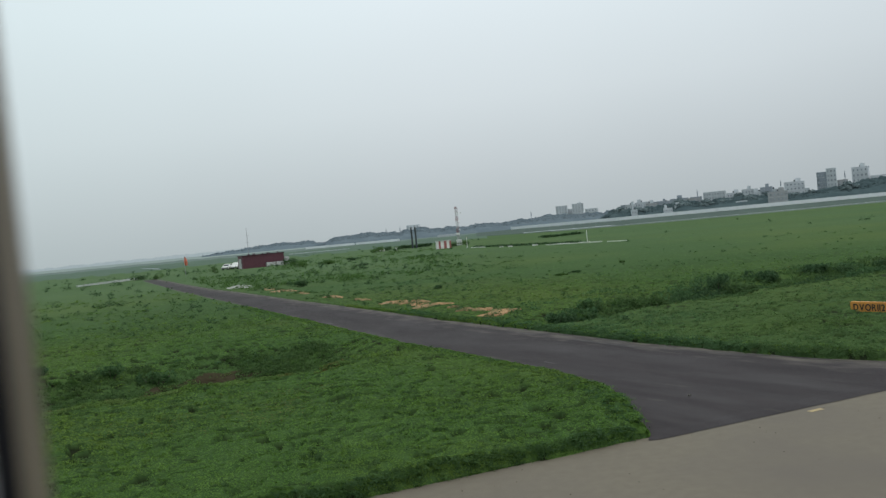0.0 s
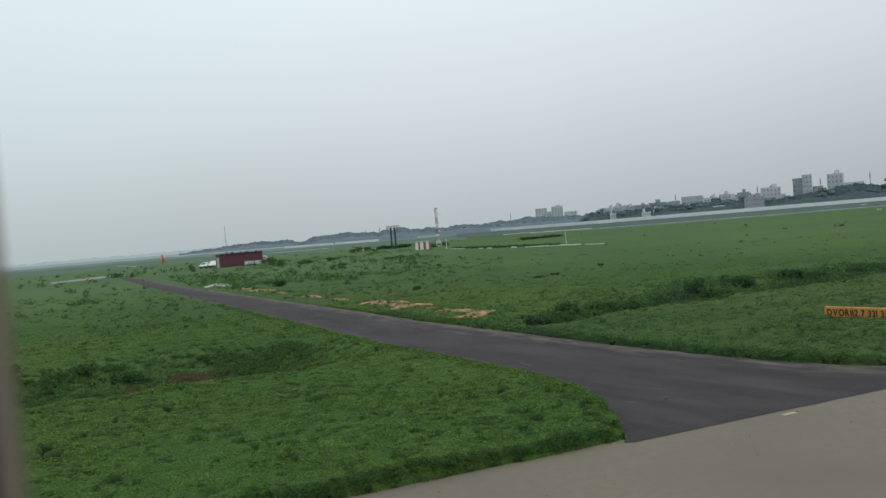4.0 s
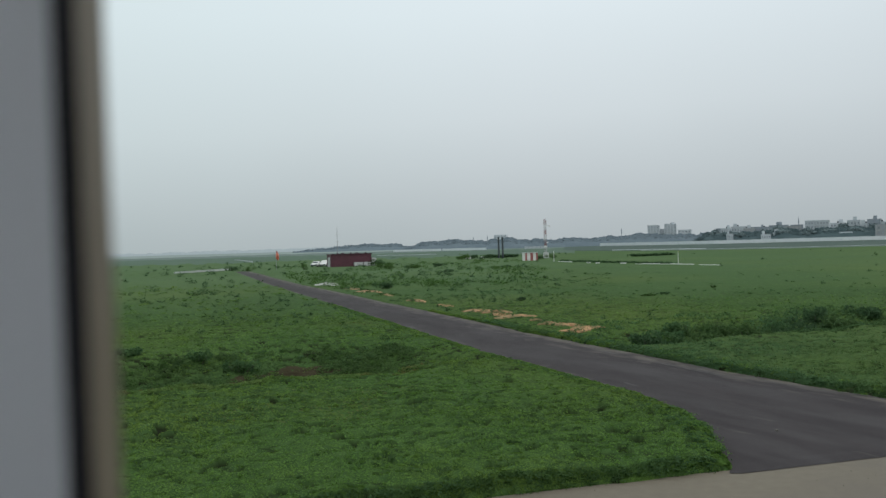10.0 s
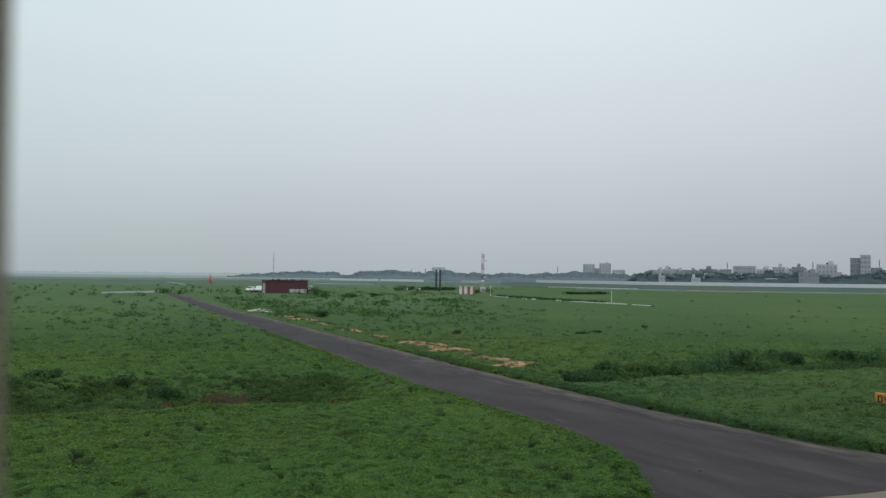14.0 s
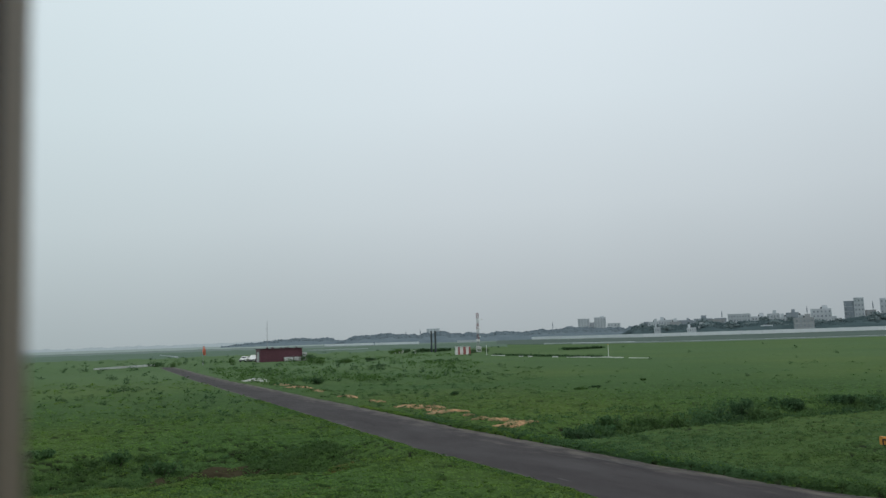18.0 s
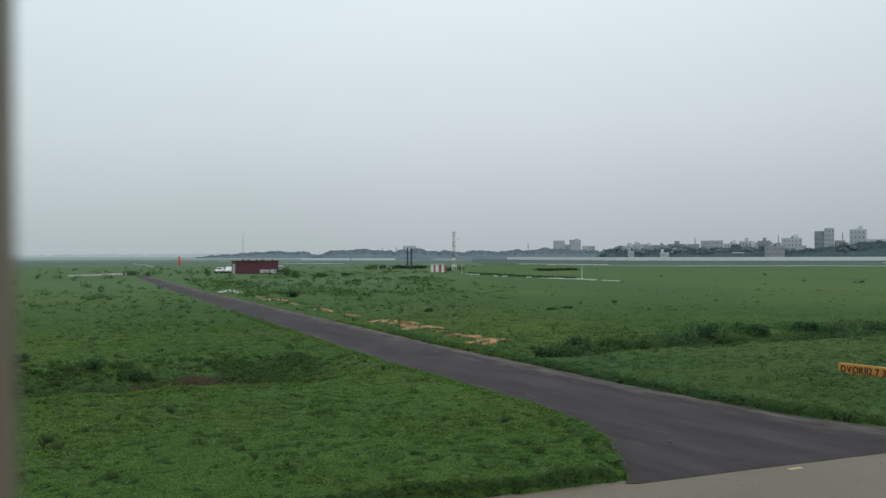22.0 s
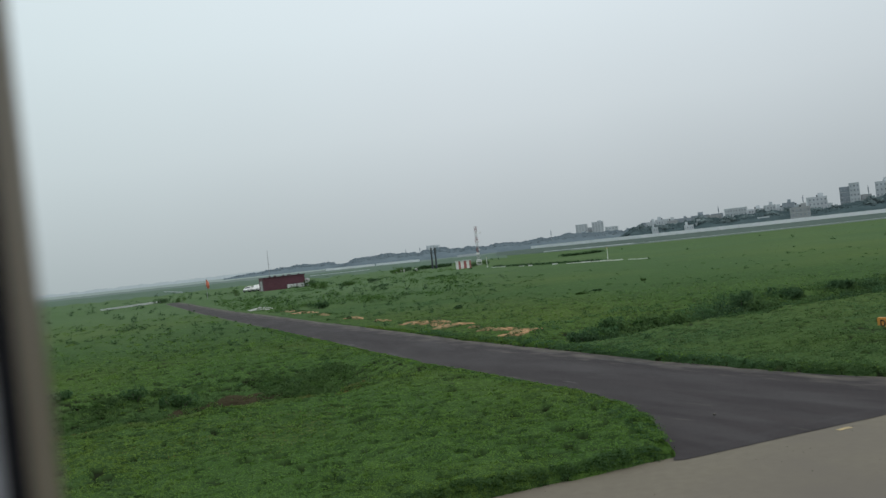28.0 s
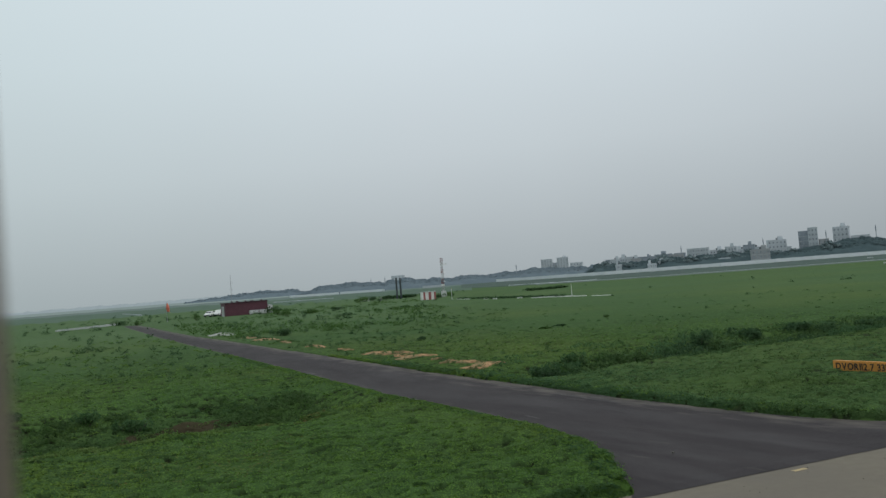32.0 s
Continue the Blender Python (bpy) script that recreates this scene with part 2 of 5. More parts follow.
# distant trees: haze is put into the leaf colours, most in the farthest
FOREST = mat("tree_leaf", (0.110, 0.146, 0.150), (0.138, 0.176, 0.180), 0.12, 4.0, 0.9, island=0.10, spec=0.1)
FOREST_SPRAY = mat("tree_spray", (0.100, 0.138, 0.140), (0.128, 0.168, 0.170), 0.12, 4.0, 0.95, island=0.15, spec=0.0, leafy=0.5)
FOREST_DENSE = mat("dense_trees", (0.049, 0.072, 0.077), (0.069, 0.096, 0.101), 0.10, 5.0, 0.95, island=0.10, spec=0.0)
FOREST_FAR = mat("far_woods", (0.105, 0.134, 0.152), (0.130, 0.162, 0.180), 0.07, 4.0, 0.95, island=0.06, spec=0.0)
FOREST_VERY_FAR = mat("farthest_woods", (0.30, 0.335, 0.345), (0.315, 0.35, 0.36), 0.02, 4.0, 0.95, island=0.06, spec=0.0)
WALLHAZE = mat("hazy_wall", (0.40, 0.43, 0.45), (0.34, 0.37, 0.39), 0.12, 6.0, 0.85)
WALLPALE = mat("pale_wall", (0.66, 0.69, 0.70), (0.54, 0.57, 0.58), 0.12, 6.0, 0.85)
WATER = mat("wet_strip", (0.27, 0.30, 0.31), (0.22, 0.25, 0.255), 0.2, 4.0, 0.45, spec=0.5)
# far plaster and window panes: grey-blue distance haze tinted into the colours
WALLCOATS = [mat("plaster_white", (0.48, 0.515, 0.535), (0.38, 0.415, 0.435), 0.3, 5.0), mat("plaster_grey", (0.275, 0.31, 0.34), (0.23, 0.265, 0.295), 0.3, 5.0),
             mat("plaster_beige", (0.33, 0.345, 0.35), (0.28, 0.295, 0.30), 0.3, 5.0), mat("plaster_pale", (0.52, 0.55, 0.575), (0.46, 0.49, 0.515), 0.2, 5.0)]
PANE = mat("far_pane", (0.215, 0.245, 0.27), (0.26, 0.29, 0.315), 0.3, 3.0, 0.3, rand=0.3)

# ---- helpers ----


def bm_box(bm, cx, cy, cz, sx, sy, sz, m=None):
    """A box of full size sx, sy, sz round a centre, moved by m."""
    vs = [bm.verts.new((cx + sx * i / 2, cy + sy * j / 2, cz + sz * k / 2)) for i in (-1, 1) for j in (-1, 1) for k in (-1, 1)]
    for f in ((0, 1, 3, 2), (4, 6, 7, 5), (0, 4, 5, 1), (2, 3, 7, 6), (0, 2, 6, 4), (1, 5, 7, 3)):
        bm.faces.new([vs[i] for i in f])
    if m:
        bmesh.ops.transform(bm, matrix=m, verts=vs)
    return bm


def box(cx, cy, cz, sx, sy, sz, bevel=0.0):
    bm = bm_box(bmesh.new(), cx, cy, cz, sx, sy, sz)
    bmesh.ops.recalc_face_normals(bm, faces=bm.faces)
    if bevel:
        bmesh.ops.bevel(bm, geom=bm.edges[:], offset=bevel, segments=2, affect='EDGES')
    return bm


def tube(p, q, r0, r1=None, seg=8, bm=None):
    bm = bm or bmesh.new()
    p, q = Vector(p), Vector(q)
    d = q - p
    m = Matrix.Translation((p + q) / 2) @ d.to_track_quat('Z', 'Y').to_matrix().to_4x4()
    bmesh.ops.create_cone(bm, cap_ends=True, segments=seg, radius1=r0, radius2=r0 if r1 is None else r1, depth=d.length, matrix=m)
    return bm


def part(name, bm, material, parent=None, label=""):
    me = bpy.data.meshes.new(name)
    bm.to_mesh(me)
    bm.free()
    me.materials.append(material)
    ob = new(name, me)
    if parent:
        ob.parent = parent
    if label:
        ob["label"] = label
    return ob


def raw(name, verts, faces, material, parent=None):
    """A mesh from arrays of alike faces."""
    me = bpy.data.meshes.new(name)
    verts, faces = np.asarray(verts, dtype=np.float32), np.asarray(faces, dtype=np.int32)
    me.vertices.add(len(verts))
    me.vertices.foreach_set("co", verts.ravel())
    k = faces.shape[1]
    me.loops.add(faces.size)
    me.loops.foreach_set("vertex_index", faces.ravel())
    me.polygons.add(len(faces))
    me.polygons.foreach_set("loop_start", np.arange(0, faces.size, k, dtype=np.int32))
    me.update(calc_edges=True)
    me.materials.append(material)
    ob = new(name, me)
    if parent:
        ob.parent = parent
    return ob


def thing(name, m, label, category, group="", kind=""):
    ob = new(name)
    ob.matrix_basis = m
    return tagged(ob, label, category, group, kind)


def polar(az, d):
    a = radians(az)
    return d * math.sin(a), d * math.cos(a)


rng = np.random.default_rng(7)


def smooth_noise(x, y, scale, seed=0):
    """Value noise on arrays, between 0 and 1."""
    gx, gy = x / scale + 1000 + seed * 17.3, y / scale + 1000 + seed * 9.1
    ix, iy = np.floor(gx).astype(np.int64), np.floor(gy).astype(np.int64)
    fx, fy = gx - ix, gy - iy
    fx, fy = fx * fx * (3 - 2 * fx), fy * fy * (3 - 2 * fy)

    def h(a, b):
        v = (a * 73856093) ^ (b * 19349663) ^ (seed * 83492791)
        v = (v ^ (v >> 13)) * 1274126177 & 0x7fffffff
        return (v % 10007) / 10007.0
    return (h(ix, iy) * (1 - fx) + h(ix + 1, iy) * fx) * (1 - fy) + (h(ix, iy + 1) * (1 - fx) + h(ix + 1, iy + 1) * fx) * fy


# ---- plan: taxiway edge, service road, ditch ----
EDGE_N = 13.08                                    # the concrete's edge, from the eye along N
LIP_N = 12.775                                    # the road's asphalt laps over it up to here
ROAD_Y = [14.9, 15.3, 16.5, 17.8, 19.9, 22.5, 24.9, 28.9, 31.0, 34.0, 37.0, 41.6, 50.0, 66.0, 101.0, 169.0]
ROAD_L = [3.45, 3.58, 3.78, 3.85, 3.7, 3.0, 1.85, -0.15, -1.35, -2.75, -4.15, -6.2, -10.0, -17.3, -33.4, -63.4]
ROAD_RY = [19.0, 19.5, 19.9, 20.6, 21.6, 23.0, 25.1, 27.0, 28.5, 31.4, 33.1, 34.8, 37.1, 39.3, 42.7, 46.4, 50.9, 56.3, 61.8, 71.7, 83.3, 96.3, 129.0, 149.0, 174.0]
ROAD_R = [14.0, 12.5, 11.6, 10.6, 9.6, 8.6, 7.3, 6.15, 5.45, 3.95, 3.05, 2.1, 1.0, -0.3, -1.75, -3.5, -5.65, -8.2, -11.0, -15.6, -21.1, -27.6, -42.4, -51.0, -62.9]


def road_inside(x, y):
    """Metres inside the service road; negative outside."""
    left, right = np.interp(y, ROAD_Y, ROAD_L), np.interp(y, ROAD_RY, ROAD_R)
    right = np.where(y < 19.0, 99.0, right)
    d = np.minimum(x - left, right - x) * 0.9
    return np.where((y > 172), -50.0, d)


def taxi_inside(x, y):
    return EDGE_N - (x * N.x + y * N.y)


def paved(x, y):
    return np.maximum(road_inside(x, y), taxi_inside(x, y))


def cushions(x, y, cell, seed, r0=0.55, r1=0.95, power=0.5):
    """Rounded cushions of plants with sharp creases between them: 0 in the creases, 1 on the tallest tops."""
    gx, gy = x / cell + 500, y / cell + 500
    ix, iy = np.floor(gx).astype(np.int64), np.floor(gy).astype(np.int64)
    best = np.zeros_like(gx)

    def h(a, b, k):
        v = (a * 73856093) ^ (b * 19349663) ^ ((seed * 7 + k) * 83492791)
        v = (v ^ (v >> 13)) * 1274126177 & 0x7fffffff
        v = (v ^ (v >> 15)) * 668265263 & 0x7fffffff
        return (v % 10007) / 10007.0
    for i in (-1, 0, 1):
        for j in (-1, 0, 1):
            a, b = ix + i, iy + j
            dx, dy = gx - a - h(a, b, 1), gy - b - h(a, b, 2)
            rr = r0 + (r1 - r0) * h(a, b, 3)
            q = np.clip(1 - (dx * dx + dy * dy) / (rr * rr), 0, 1) ** power * (0.35 + 0.65 * h(a, b, 4))
            best = np.maximum(best, q)
    return best


def plants(x, y):
    """Single creeping plants of the mat, a span or two across; 0 on the bare litter between them."""
    wx, wy = x + (smooth_noise(x, y, 0.35, 30) - 0.5) * 0.22, y + (smooth_noise(x, y, 0.35, 31) - 0.5) * 0.22
    wx, wy = (wx * U.x + wy * U.y) / 1.5, wx * N.x + wy * N.y      # drawn out along the taxiway
    return np.maximum(cushions(wx, wy, 0.52, 10, 0.48, 0.84, 0.32), 0.30 * cushions(wx, wy, 0.27, 11, 0.50, 0.90, 0.4))


def gaps(x, y):
    """Gaps in the mat where litter and soil show, a hand or two long and in ragged rows; 1 inside them."""
    u, n = x * U.x + y * U.y, x * N.x + y * N.y
    n = n + (smooth_noise(x, y, 1.5, 34) - 0.5) * 0.7
    v = smooth_noise(u, n * 2.0, 0.34, 35) * 0.62 + smooth_noise(u, n * 1.7, 0.16, 36) * 0.38
    rows = smooth_noise(u * 0.35, n, 0.75, 37) * 0.5 + smooth_noise(x, y, 2.8, 38) * 0.5
    return np.clip((v + 0.42 * (rows - 0.5) - 0.64) / 0.03, 0, 1)


def ditch_rim(x, y):
    """Where the ditch's near edge lies, from the eye along N."""
    u = x * U.x + y * U.y
    left = x < np.interp(y, ROAD_Y, ROAD_L)
    return np.where(left, np.interp(u, (-12.0, -2.6, 0.3, 1.4, 4.1, 5.5, 6.7), (25.0, 25.7, 26.15, 26.3, 26.35, 26.7, 27.5)), np.interp(u, (18.0, 23.0, 29.0, 41.0), (29.1, 29.9, 29.4, 30.7)))


def land(x, y):
    """Height of the ground."""
    x, y = np.asarray(x, dtype=float), np.asarray(y, dtype=float)
    p = paved(x, y)
    n, u = x * N.x + y * N.y, x * U.x + y * U.y
    r = np.hypot(x, y)
    rough = (smooth_noise(x, y, 2.2, 1) - 0.5) * 0.16 + (smooth_noise(x, y, 0.7, 2) - 0.5) * 0.07
    rough = rough * np.clip(30 / np.maximum(r, 1), 0.15, 1) + (smooth_noise(x, y, 14, 3) - 0.5) * 0.22 * np.clip((r - 20) / 30, 0, 1) * np.clip((400 - r) / 300, 0, 1)
    z = 0.04 + rough * np.clip(-p / 1.5, 0, 1)
    # the mat of creeping plants: as deep as a hand at the pavement's edge, in cushions with dark creases
    mat_near = np.clip((95 - r) / 45, 0, 1)
    patchy = smooth_noise(x, y, 3.2, 12)
    deep = 0.06 + 0.13 * smooth_noise(x, y, 1.3, 24) * patchy + 0.15 * plants(x, y) * (0.55 + 0.65 * patchy)
    deep = np.maximum(deep + 0.03 - 0.15 * gaps(x, y), 0.0)
    bare_verge = np.clip(1.6 - np.abs(x - np.interp(y, ROAD_RY, ROAD_R) - 1.4), 0, 1) * np.clip((y - 36) / 2, 0, 1)
    deep = deep * (1 - 0.75 * bare_verge) * np.clip(20 / np.maximum(r, 1), 0.35, 1)
    deep = deep * np.clip((np.hypot(x - 15.3, y - 27.6) - 1.2) / 1.5, 0.25, 1)
    # it thins out towards the road's inner verge
    verge = np.where((x < np.interp(y, ROAD_Y, ROAD_L) + 0.5) & (y > 16), np.interp(y, (20, 26), (0.30, 3.2)), 0.30)
    z = z + deep * mat_near * np.sqrt(np.clip((-p + 0.02) / verge, 0, 1))
    # the drainage ditch, broken where the road crosses it
    away = np.clip((-road_inside(x, y) - 0.8) / 3.0, 0, 1)
    wob = (smooth_noise(u, u * 0, 6.0, 4) - 0.5) * 1.2
    left = x < np.interp(y, ROAD_Y, ROAD_L)
    near, far = ditch_rim(x, y), np.where(left, np.interp(u, (-4.0, -1.0, 1.0), (34.0, 36.4, 37.4)), 34.6)
    z = z + 0.05 * np.exp(-((n - near + 0.30) / 0.28) ** 2) * np.where(left, 1.0, 0.6) * away * smooth_noise(x, y, 0.9, 26)
    drop = near + np.where(left, 1.5, 1.3)                      # a steep near side, a flat bed and a gentle far bank
    bed = near + np.where(left, 3.2, 2.2) + wob * 0.4
    fall = np.clip((n - near - wob * 0.12) / (drop - near), 0, 1) * np.clip((far + wob * 0.6 - n) / np.maximum(far - bed, 0.1), 0, 1)
    z = z - np.where(left, 1.45, 0.6) * fall * away
    q = np.clip((p + (smooth_noise(x, y, 0.5, 6) - 0.5) * 0.20 + 0.04) / 0.08, 0, 1)      # the pavement's ragged edge
    return z * (1 - q) - 0.12 * q

# ---- ground ----
fine = np.linspace(-44, 50, 1050)
coarse = np.linspace(50, 316, 60)[1:-1]
az_ring = np.radians(np.concatenate((fine, coarse)))
radii = np.concatenate(([0.0], np.geomspace(4.0, 12.0, 10)[:-1], np.geomspace(12.0, 60.0, 440)[:-1], np.geomspace(60.0, 260.0, 150)[:-1], np.geomspace(260.0, 4800.0, 90)))
ga, gr = np.meshgrid(az_ring, radii)
gx, gy = gr * np.sin(ga), gr * np.cos(ga)
gz = land(gx, gy)
rows_n, cols_n = gx.shape
ii, jj = np.meshgrid(np.arange(rows_n - 1), np.arange(cols_n), indexing="ij")
kk = (jj + 1) % cols_n
quads = np.stack((ii * cols_n + jj, ii * cols_n + kk, (ii + 1) * cols_n + kk, (ii + 1) * cols_n + jj), -1).reshape(-1, 4)
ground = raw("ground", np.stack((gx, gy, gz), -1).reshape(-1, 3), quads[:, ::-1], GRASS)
bare = ground.data.attributes.new("bare", 'FLOAT', 'POINT')          # litter and soil between the plants, with the creases' shade painted in
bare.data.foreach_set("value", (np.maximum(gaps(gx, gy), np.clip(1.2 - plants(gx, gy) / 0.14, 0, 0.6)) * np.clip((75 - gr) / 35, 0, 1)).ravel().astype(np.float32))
haze_att = ground.data.attributes.new("far_haze", 'FLOAT', 'POINT')       # distance haze painted over the grass, strongest to the west
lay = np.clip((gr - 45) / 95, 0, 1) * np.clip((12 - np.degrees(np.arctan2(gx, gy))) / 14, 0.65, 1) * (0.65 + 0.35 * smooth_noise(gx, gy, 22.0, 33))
# a faint touch of the same tint on the grass across the road
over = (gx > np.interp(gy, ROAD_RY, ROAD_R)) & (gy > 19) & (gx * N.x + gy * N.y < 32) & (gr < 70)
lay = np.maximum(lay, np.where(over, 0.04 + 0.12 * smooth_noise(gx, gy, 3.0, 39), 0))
haze_att.data.foreach_set("value", lay.ravel().astype(np.float32))
nt = GRASS.node_tree
bsdf = nt.nodes["Principled BSDF"]
plain = bsdf.inputs["Base Color"].links[0].from_socket
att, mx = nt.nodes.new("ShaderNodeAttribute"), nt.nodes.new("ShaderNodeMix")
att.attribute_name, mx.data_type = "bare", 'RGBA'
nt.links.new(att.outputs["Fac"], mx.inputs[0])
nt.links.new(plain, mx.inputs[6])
# near black: soil and crease shade together in one colour
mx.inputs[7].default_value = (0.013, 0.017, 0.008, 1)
# mix the haze tint into the distant grass's base colour
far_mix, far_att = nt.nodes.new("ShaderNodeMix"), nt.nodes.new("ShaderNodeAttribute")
far_mix.data_type, far_att.attribute_name = 'RGBA', "far_haze"
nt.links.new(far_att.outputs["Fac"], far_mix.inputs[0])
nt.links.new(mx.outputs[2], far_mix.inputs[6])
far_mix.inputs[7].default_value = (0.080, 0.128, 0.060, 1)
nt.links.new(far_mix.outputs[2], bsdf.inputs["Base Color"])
tagged(ground, "airfield ground of uneven green grass and weeds", "ground", kind="structure")



def far_field(name, a0, a1, r0, r1, material, z, seed, label):
    """A field beyond the near grass, with an uneven near edge; its colour carries distance haze."""
    a = np.linspace(a0, a1, 260)
    w = r0 * (0.92 + 0.16 * smooth_noise(a * 30, a * 0, 22.0, seed) + 0.10 * smooth_noise(a * 30, a * 0, 6.0, seed + 1))
    rr = np.geomspace(1.0, 12.0, 8)
    vs = []
    for k, q in enumerate(rr):
        r = np.minimum(w * q, r1)
        vs.append(np.stack((r * np.sin(np.radians(a)), r * np.cos(np.radians(a)), np.full_like(a, z - (0.5 if k == 0 else 0.0))), -1))
    vs = np.concatenate(vs)
    n = len(a)
    f = np.array([(i * n + j, i * n + j + 1, (i + 1) * n + j + 1, (i + 1) * n + j) for i in range(len(rr) - 1) for j in range(n - 1)])
    return tagged(raw(name, vs, f[:, ::-1], material), label, "field", kind="structure")


far_field("field_middle", -60, 3.2, 250, 4700, MEADOW, 0.26, 61, "rough meadow beyond the near grass, tinted with haze")
# the darker meadow begins at the far side of the runway strip
RUNWAY = ((46, 340), (66, 318), (90, 300), (125, 292), (190, 292), (260, 300), (420, 330))
bm = bmesh.new()
prev = None
DARK_EDGE = ((18, 420), (34, 362)) + RUNWAY
for (x0, y0), (x1, y1) in zip(DARK_EDGE, DARK_EDGE[1:]):
    for i in range(20):
        x, y = x0 + (x1 - x0) * i / 20, y0 + (y1 - y0) * i / 20
        d = math.hypot(x, y)
        c = [bm.verts.new((x * k / d, y * k / d, z)) for k, z in ((d + 1.0, -0.2), (d + 2.2 + 1.5 * random.random(), 0.30), (d * 2, 0.34), (4700, 0.34))]
        if prev:
            for k in range(3):
                bm.faces.new((prev[k], c[k], c[k + 1], prev[k + 1]))
        prev = c
bmesh.ops.recalc_face_normals(bm, faces=bm.faces)
# two more rings, each with deeper haze in its base colour
far_field("field_far", -60, 4, 400, 4700, MEADOW_FAR, 0.30, 64, "meadow beyond the rough field, greyed with haze in its colour")
far_field("field_pale", -60, 4, 600, 4700, MEADOW_HAZIER, 0.34, 65, "far meadow near the horizon, paled with haze in its colour")

tagged(part("field_dark", bm, MEADOW_DARK), "darker meadow between the runway and the boundary wall", "field", kind="structure")

# taxiway slabs of concrete, joints between them
taxi = tagged(new("taxiway"), "pale worn concrete taxiway beside the grass", "taxiway", kind="structure")
for iu in range(-3, 4):
    for iv in range(0, 4):
        c = U * (iu * 18.0 + 1.0 + 9.0) + N * (EDGE_N - iv * 7.5 - 3.75)
        slab = part("slab", box(0, 0, -0.15, 17.994, 7.494, 0.30, 0.003), CONCRETE, taxi)
        slab.matrix_basis = Matrix.Translation(c) @ Matrix(((U.x, N.x, 0, 0), (U.y, N.y, 0, 0), (0, 0, 1, 0), (0, 0, 0, 1)))
bm = box(0, 0, -0.066, 120, 30, 0.12)
bed = part("joint_bed", bm, JOINT, taxi)
bed.matrix_basis = Matrix.Translation(U * 13.3 + N * (EDGE_N - 15.05)) @ Matrix(((U.x, N.x, 0, 0), (U.y, N.y, 0, 0), (0, 0, 1, 0), (0, 0, 0, 1)))

# service road
ys = np.concatenate((np.linspace(15.16, 30, 64), np.geomspace(30.5, 169, 70)))
vv = []
W_SUB = 24
for y in ys:
    xl = np.interp(y, ROAD_Y, ROAD_L) - 0.28 * min(1.0, max(0.0, (y - 15.4) / 0.5))
    xe = np.interp(y, ROAD_RY, ROAD_R) if y >= 19.0 else 99.0
    xe += 0.28
    xe = min(xe, (U.x * y - LIP_N) / U.y)        # the ragged lip on the concrete
    jag = 0.10 * (random.random() - 0.5) * min(1.0, (y - 15.1) / 2), 0.08 * (random.random() - 0.5)
    for k in range(W_SUB + 1):
        f = k / W_SUB
        x = xl + jag[0] + (max(xe, xl + 0.06) + jag[1] - xl - jag[0]) * f
        lap = min(1.0, max(0.0, (EDGE_N + 0.30 - (U.x * y - U.y * x)) / 0.22))
        vv.append((x, y, -0.012 + 0.020 * lap + 0.05 * math.sin(math.pi * f) * min(1.0, (y - 14.9) / 10)))
ff = [(i * (W_SUB + 1) + k, i * (W_SUB + 1) + k + 1, (i + 1) * (W_SUB + 1) + k + 1, (i + 1) * (W_SUB + 1) + k) for i in range(len(ys) - 1) for k in range(W_SUB)]
road = tagged(raw("road", vv, ff, ASPHALT), "dark grey asphalt service road with worn edges", "road", kind="structure")
# dust and wear along the verges
verge = road.data.attributes.new("verge", 'FLOAT', 'POINT')
VX, VY = np.array(vv)[:, 0], np.array(vv)[:, 1]
edge_y = np.interp(VX, ROAD_R[::-1], ROAD_RY[::-1]) - np.clip(VX - 14.0, 0, 99) * 0.12
to_right = (edge_y - VY) * -1.0                   # from the outer edge, metres along y
to_right = np.abs(to_right) * np.interp(VY, (18, 30), (0.95, 0.5))
to_left = (VX - np.interp(VY, ROAD_Y, ROAD_L)) * 0.9
verge.data.foreach_set("value", np.clip(np.maximum((0.9 - to_left / 0.55) * np.clip((VY - 19.5) / 3, 0, 1), 1 - to_right / 2.4), 0, 1).astype(np.float32))
nt = ASPHALT.node_tree
bsdf = nt.nodes["Principled BSDF"]
plain = bsdf.inputs["Base Color"].links[0].from_socket
att = nt.nodes.new("ShaderNodeAttribute")
att.attribute_name = "verge"
streak, course = nt.nodes.new("ShaderNodeTexNoise"), nt.nodes.new("ShaderNodeAttribute")
course.attribute_name = "lane"
streak.inputs["Scale"].default_value, streak.inputs["Detail"].default_value = 1.5, 8.0
nt.links.new(course.outputs["Vector"], streak.inputs["Vector"])
lane = road.data.attributes.new("lane", 'FLOAT_VECTOR', 'POINT')
lane.data.foreach_set("vector", np.stack((to_right * 1.0, (VY - VX) * 0.30, VX * 0), -1).ravel().astype(np.float32))
add = nt.nodes.new("ShaderNodeMath")
add.operation = 'MULTIPLY_ADD'
add.inputs[1].default_value = 0.38
nt.links.new(att.outputs["Fac"], add.inputs[0])
nt.links.new(streak.outputs["Fac"], add.inputs[2])
dust = nt.nodes.new("ShaderNodeMapRange")
dust.inputs["From Min"].default_value, dust.inputs["From Max"].default_value = 0.66, 0.94
nt.links.new(add.outputs[0], dust.inputs["Value"])
mx = nt.nodes.new("ShaderNodeMix")
mx.data_type = 'RGBA'
nt.links.new(dust.outputs[0], mx.inputs[0])
nt.links.new(plain, mx.inputs[6])
mx.inputs[7].default_value = (0.112, 0.099, 0.086, 1)
nt.links.new(mx.outputs[2], bsdf.inputs["Base Color"])


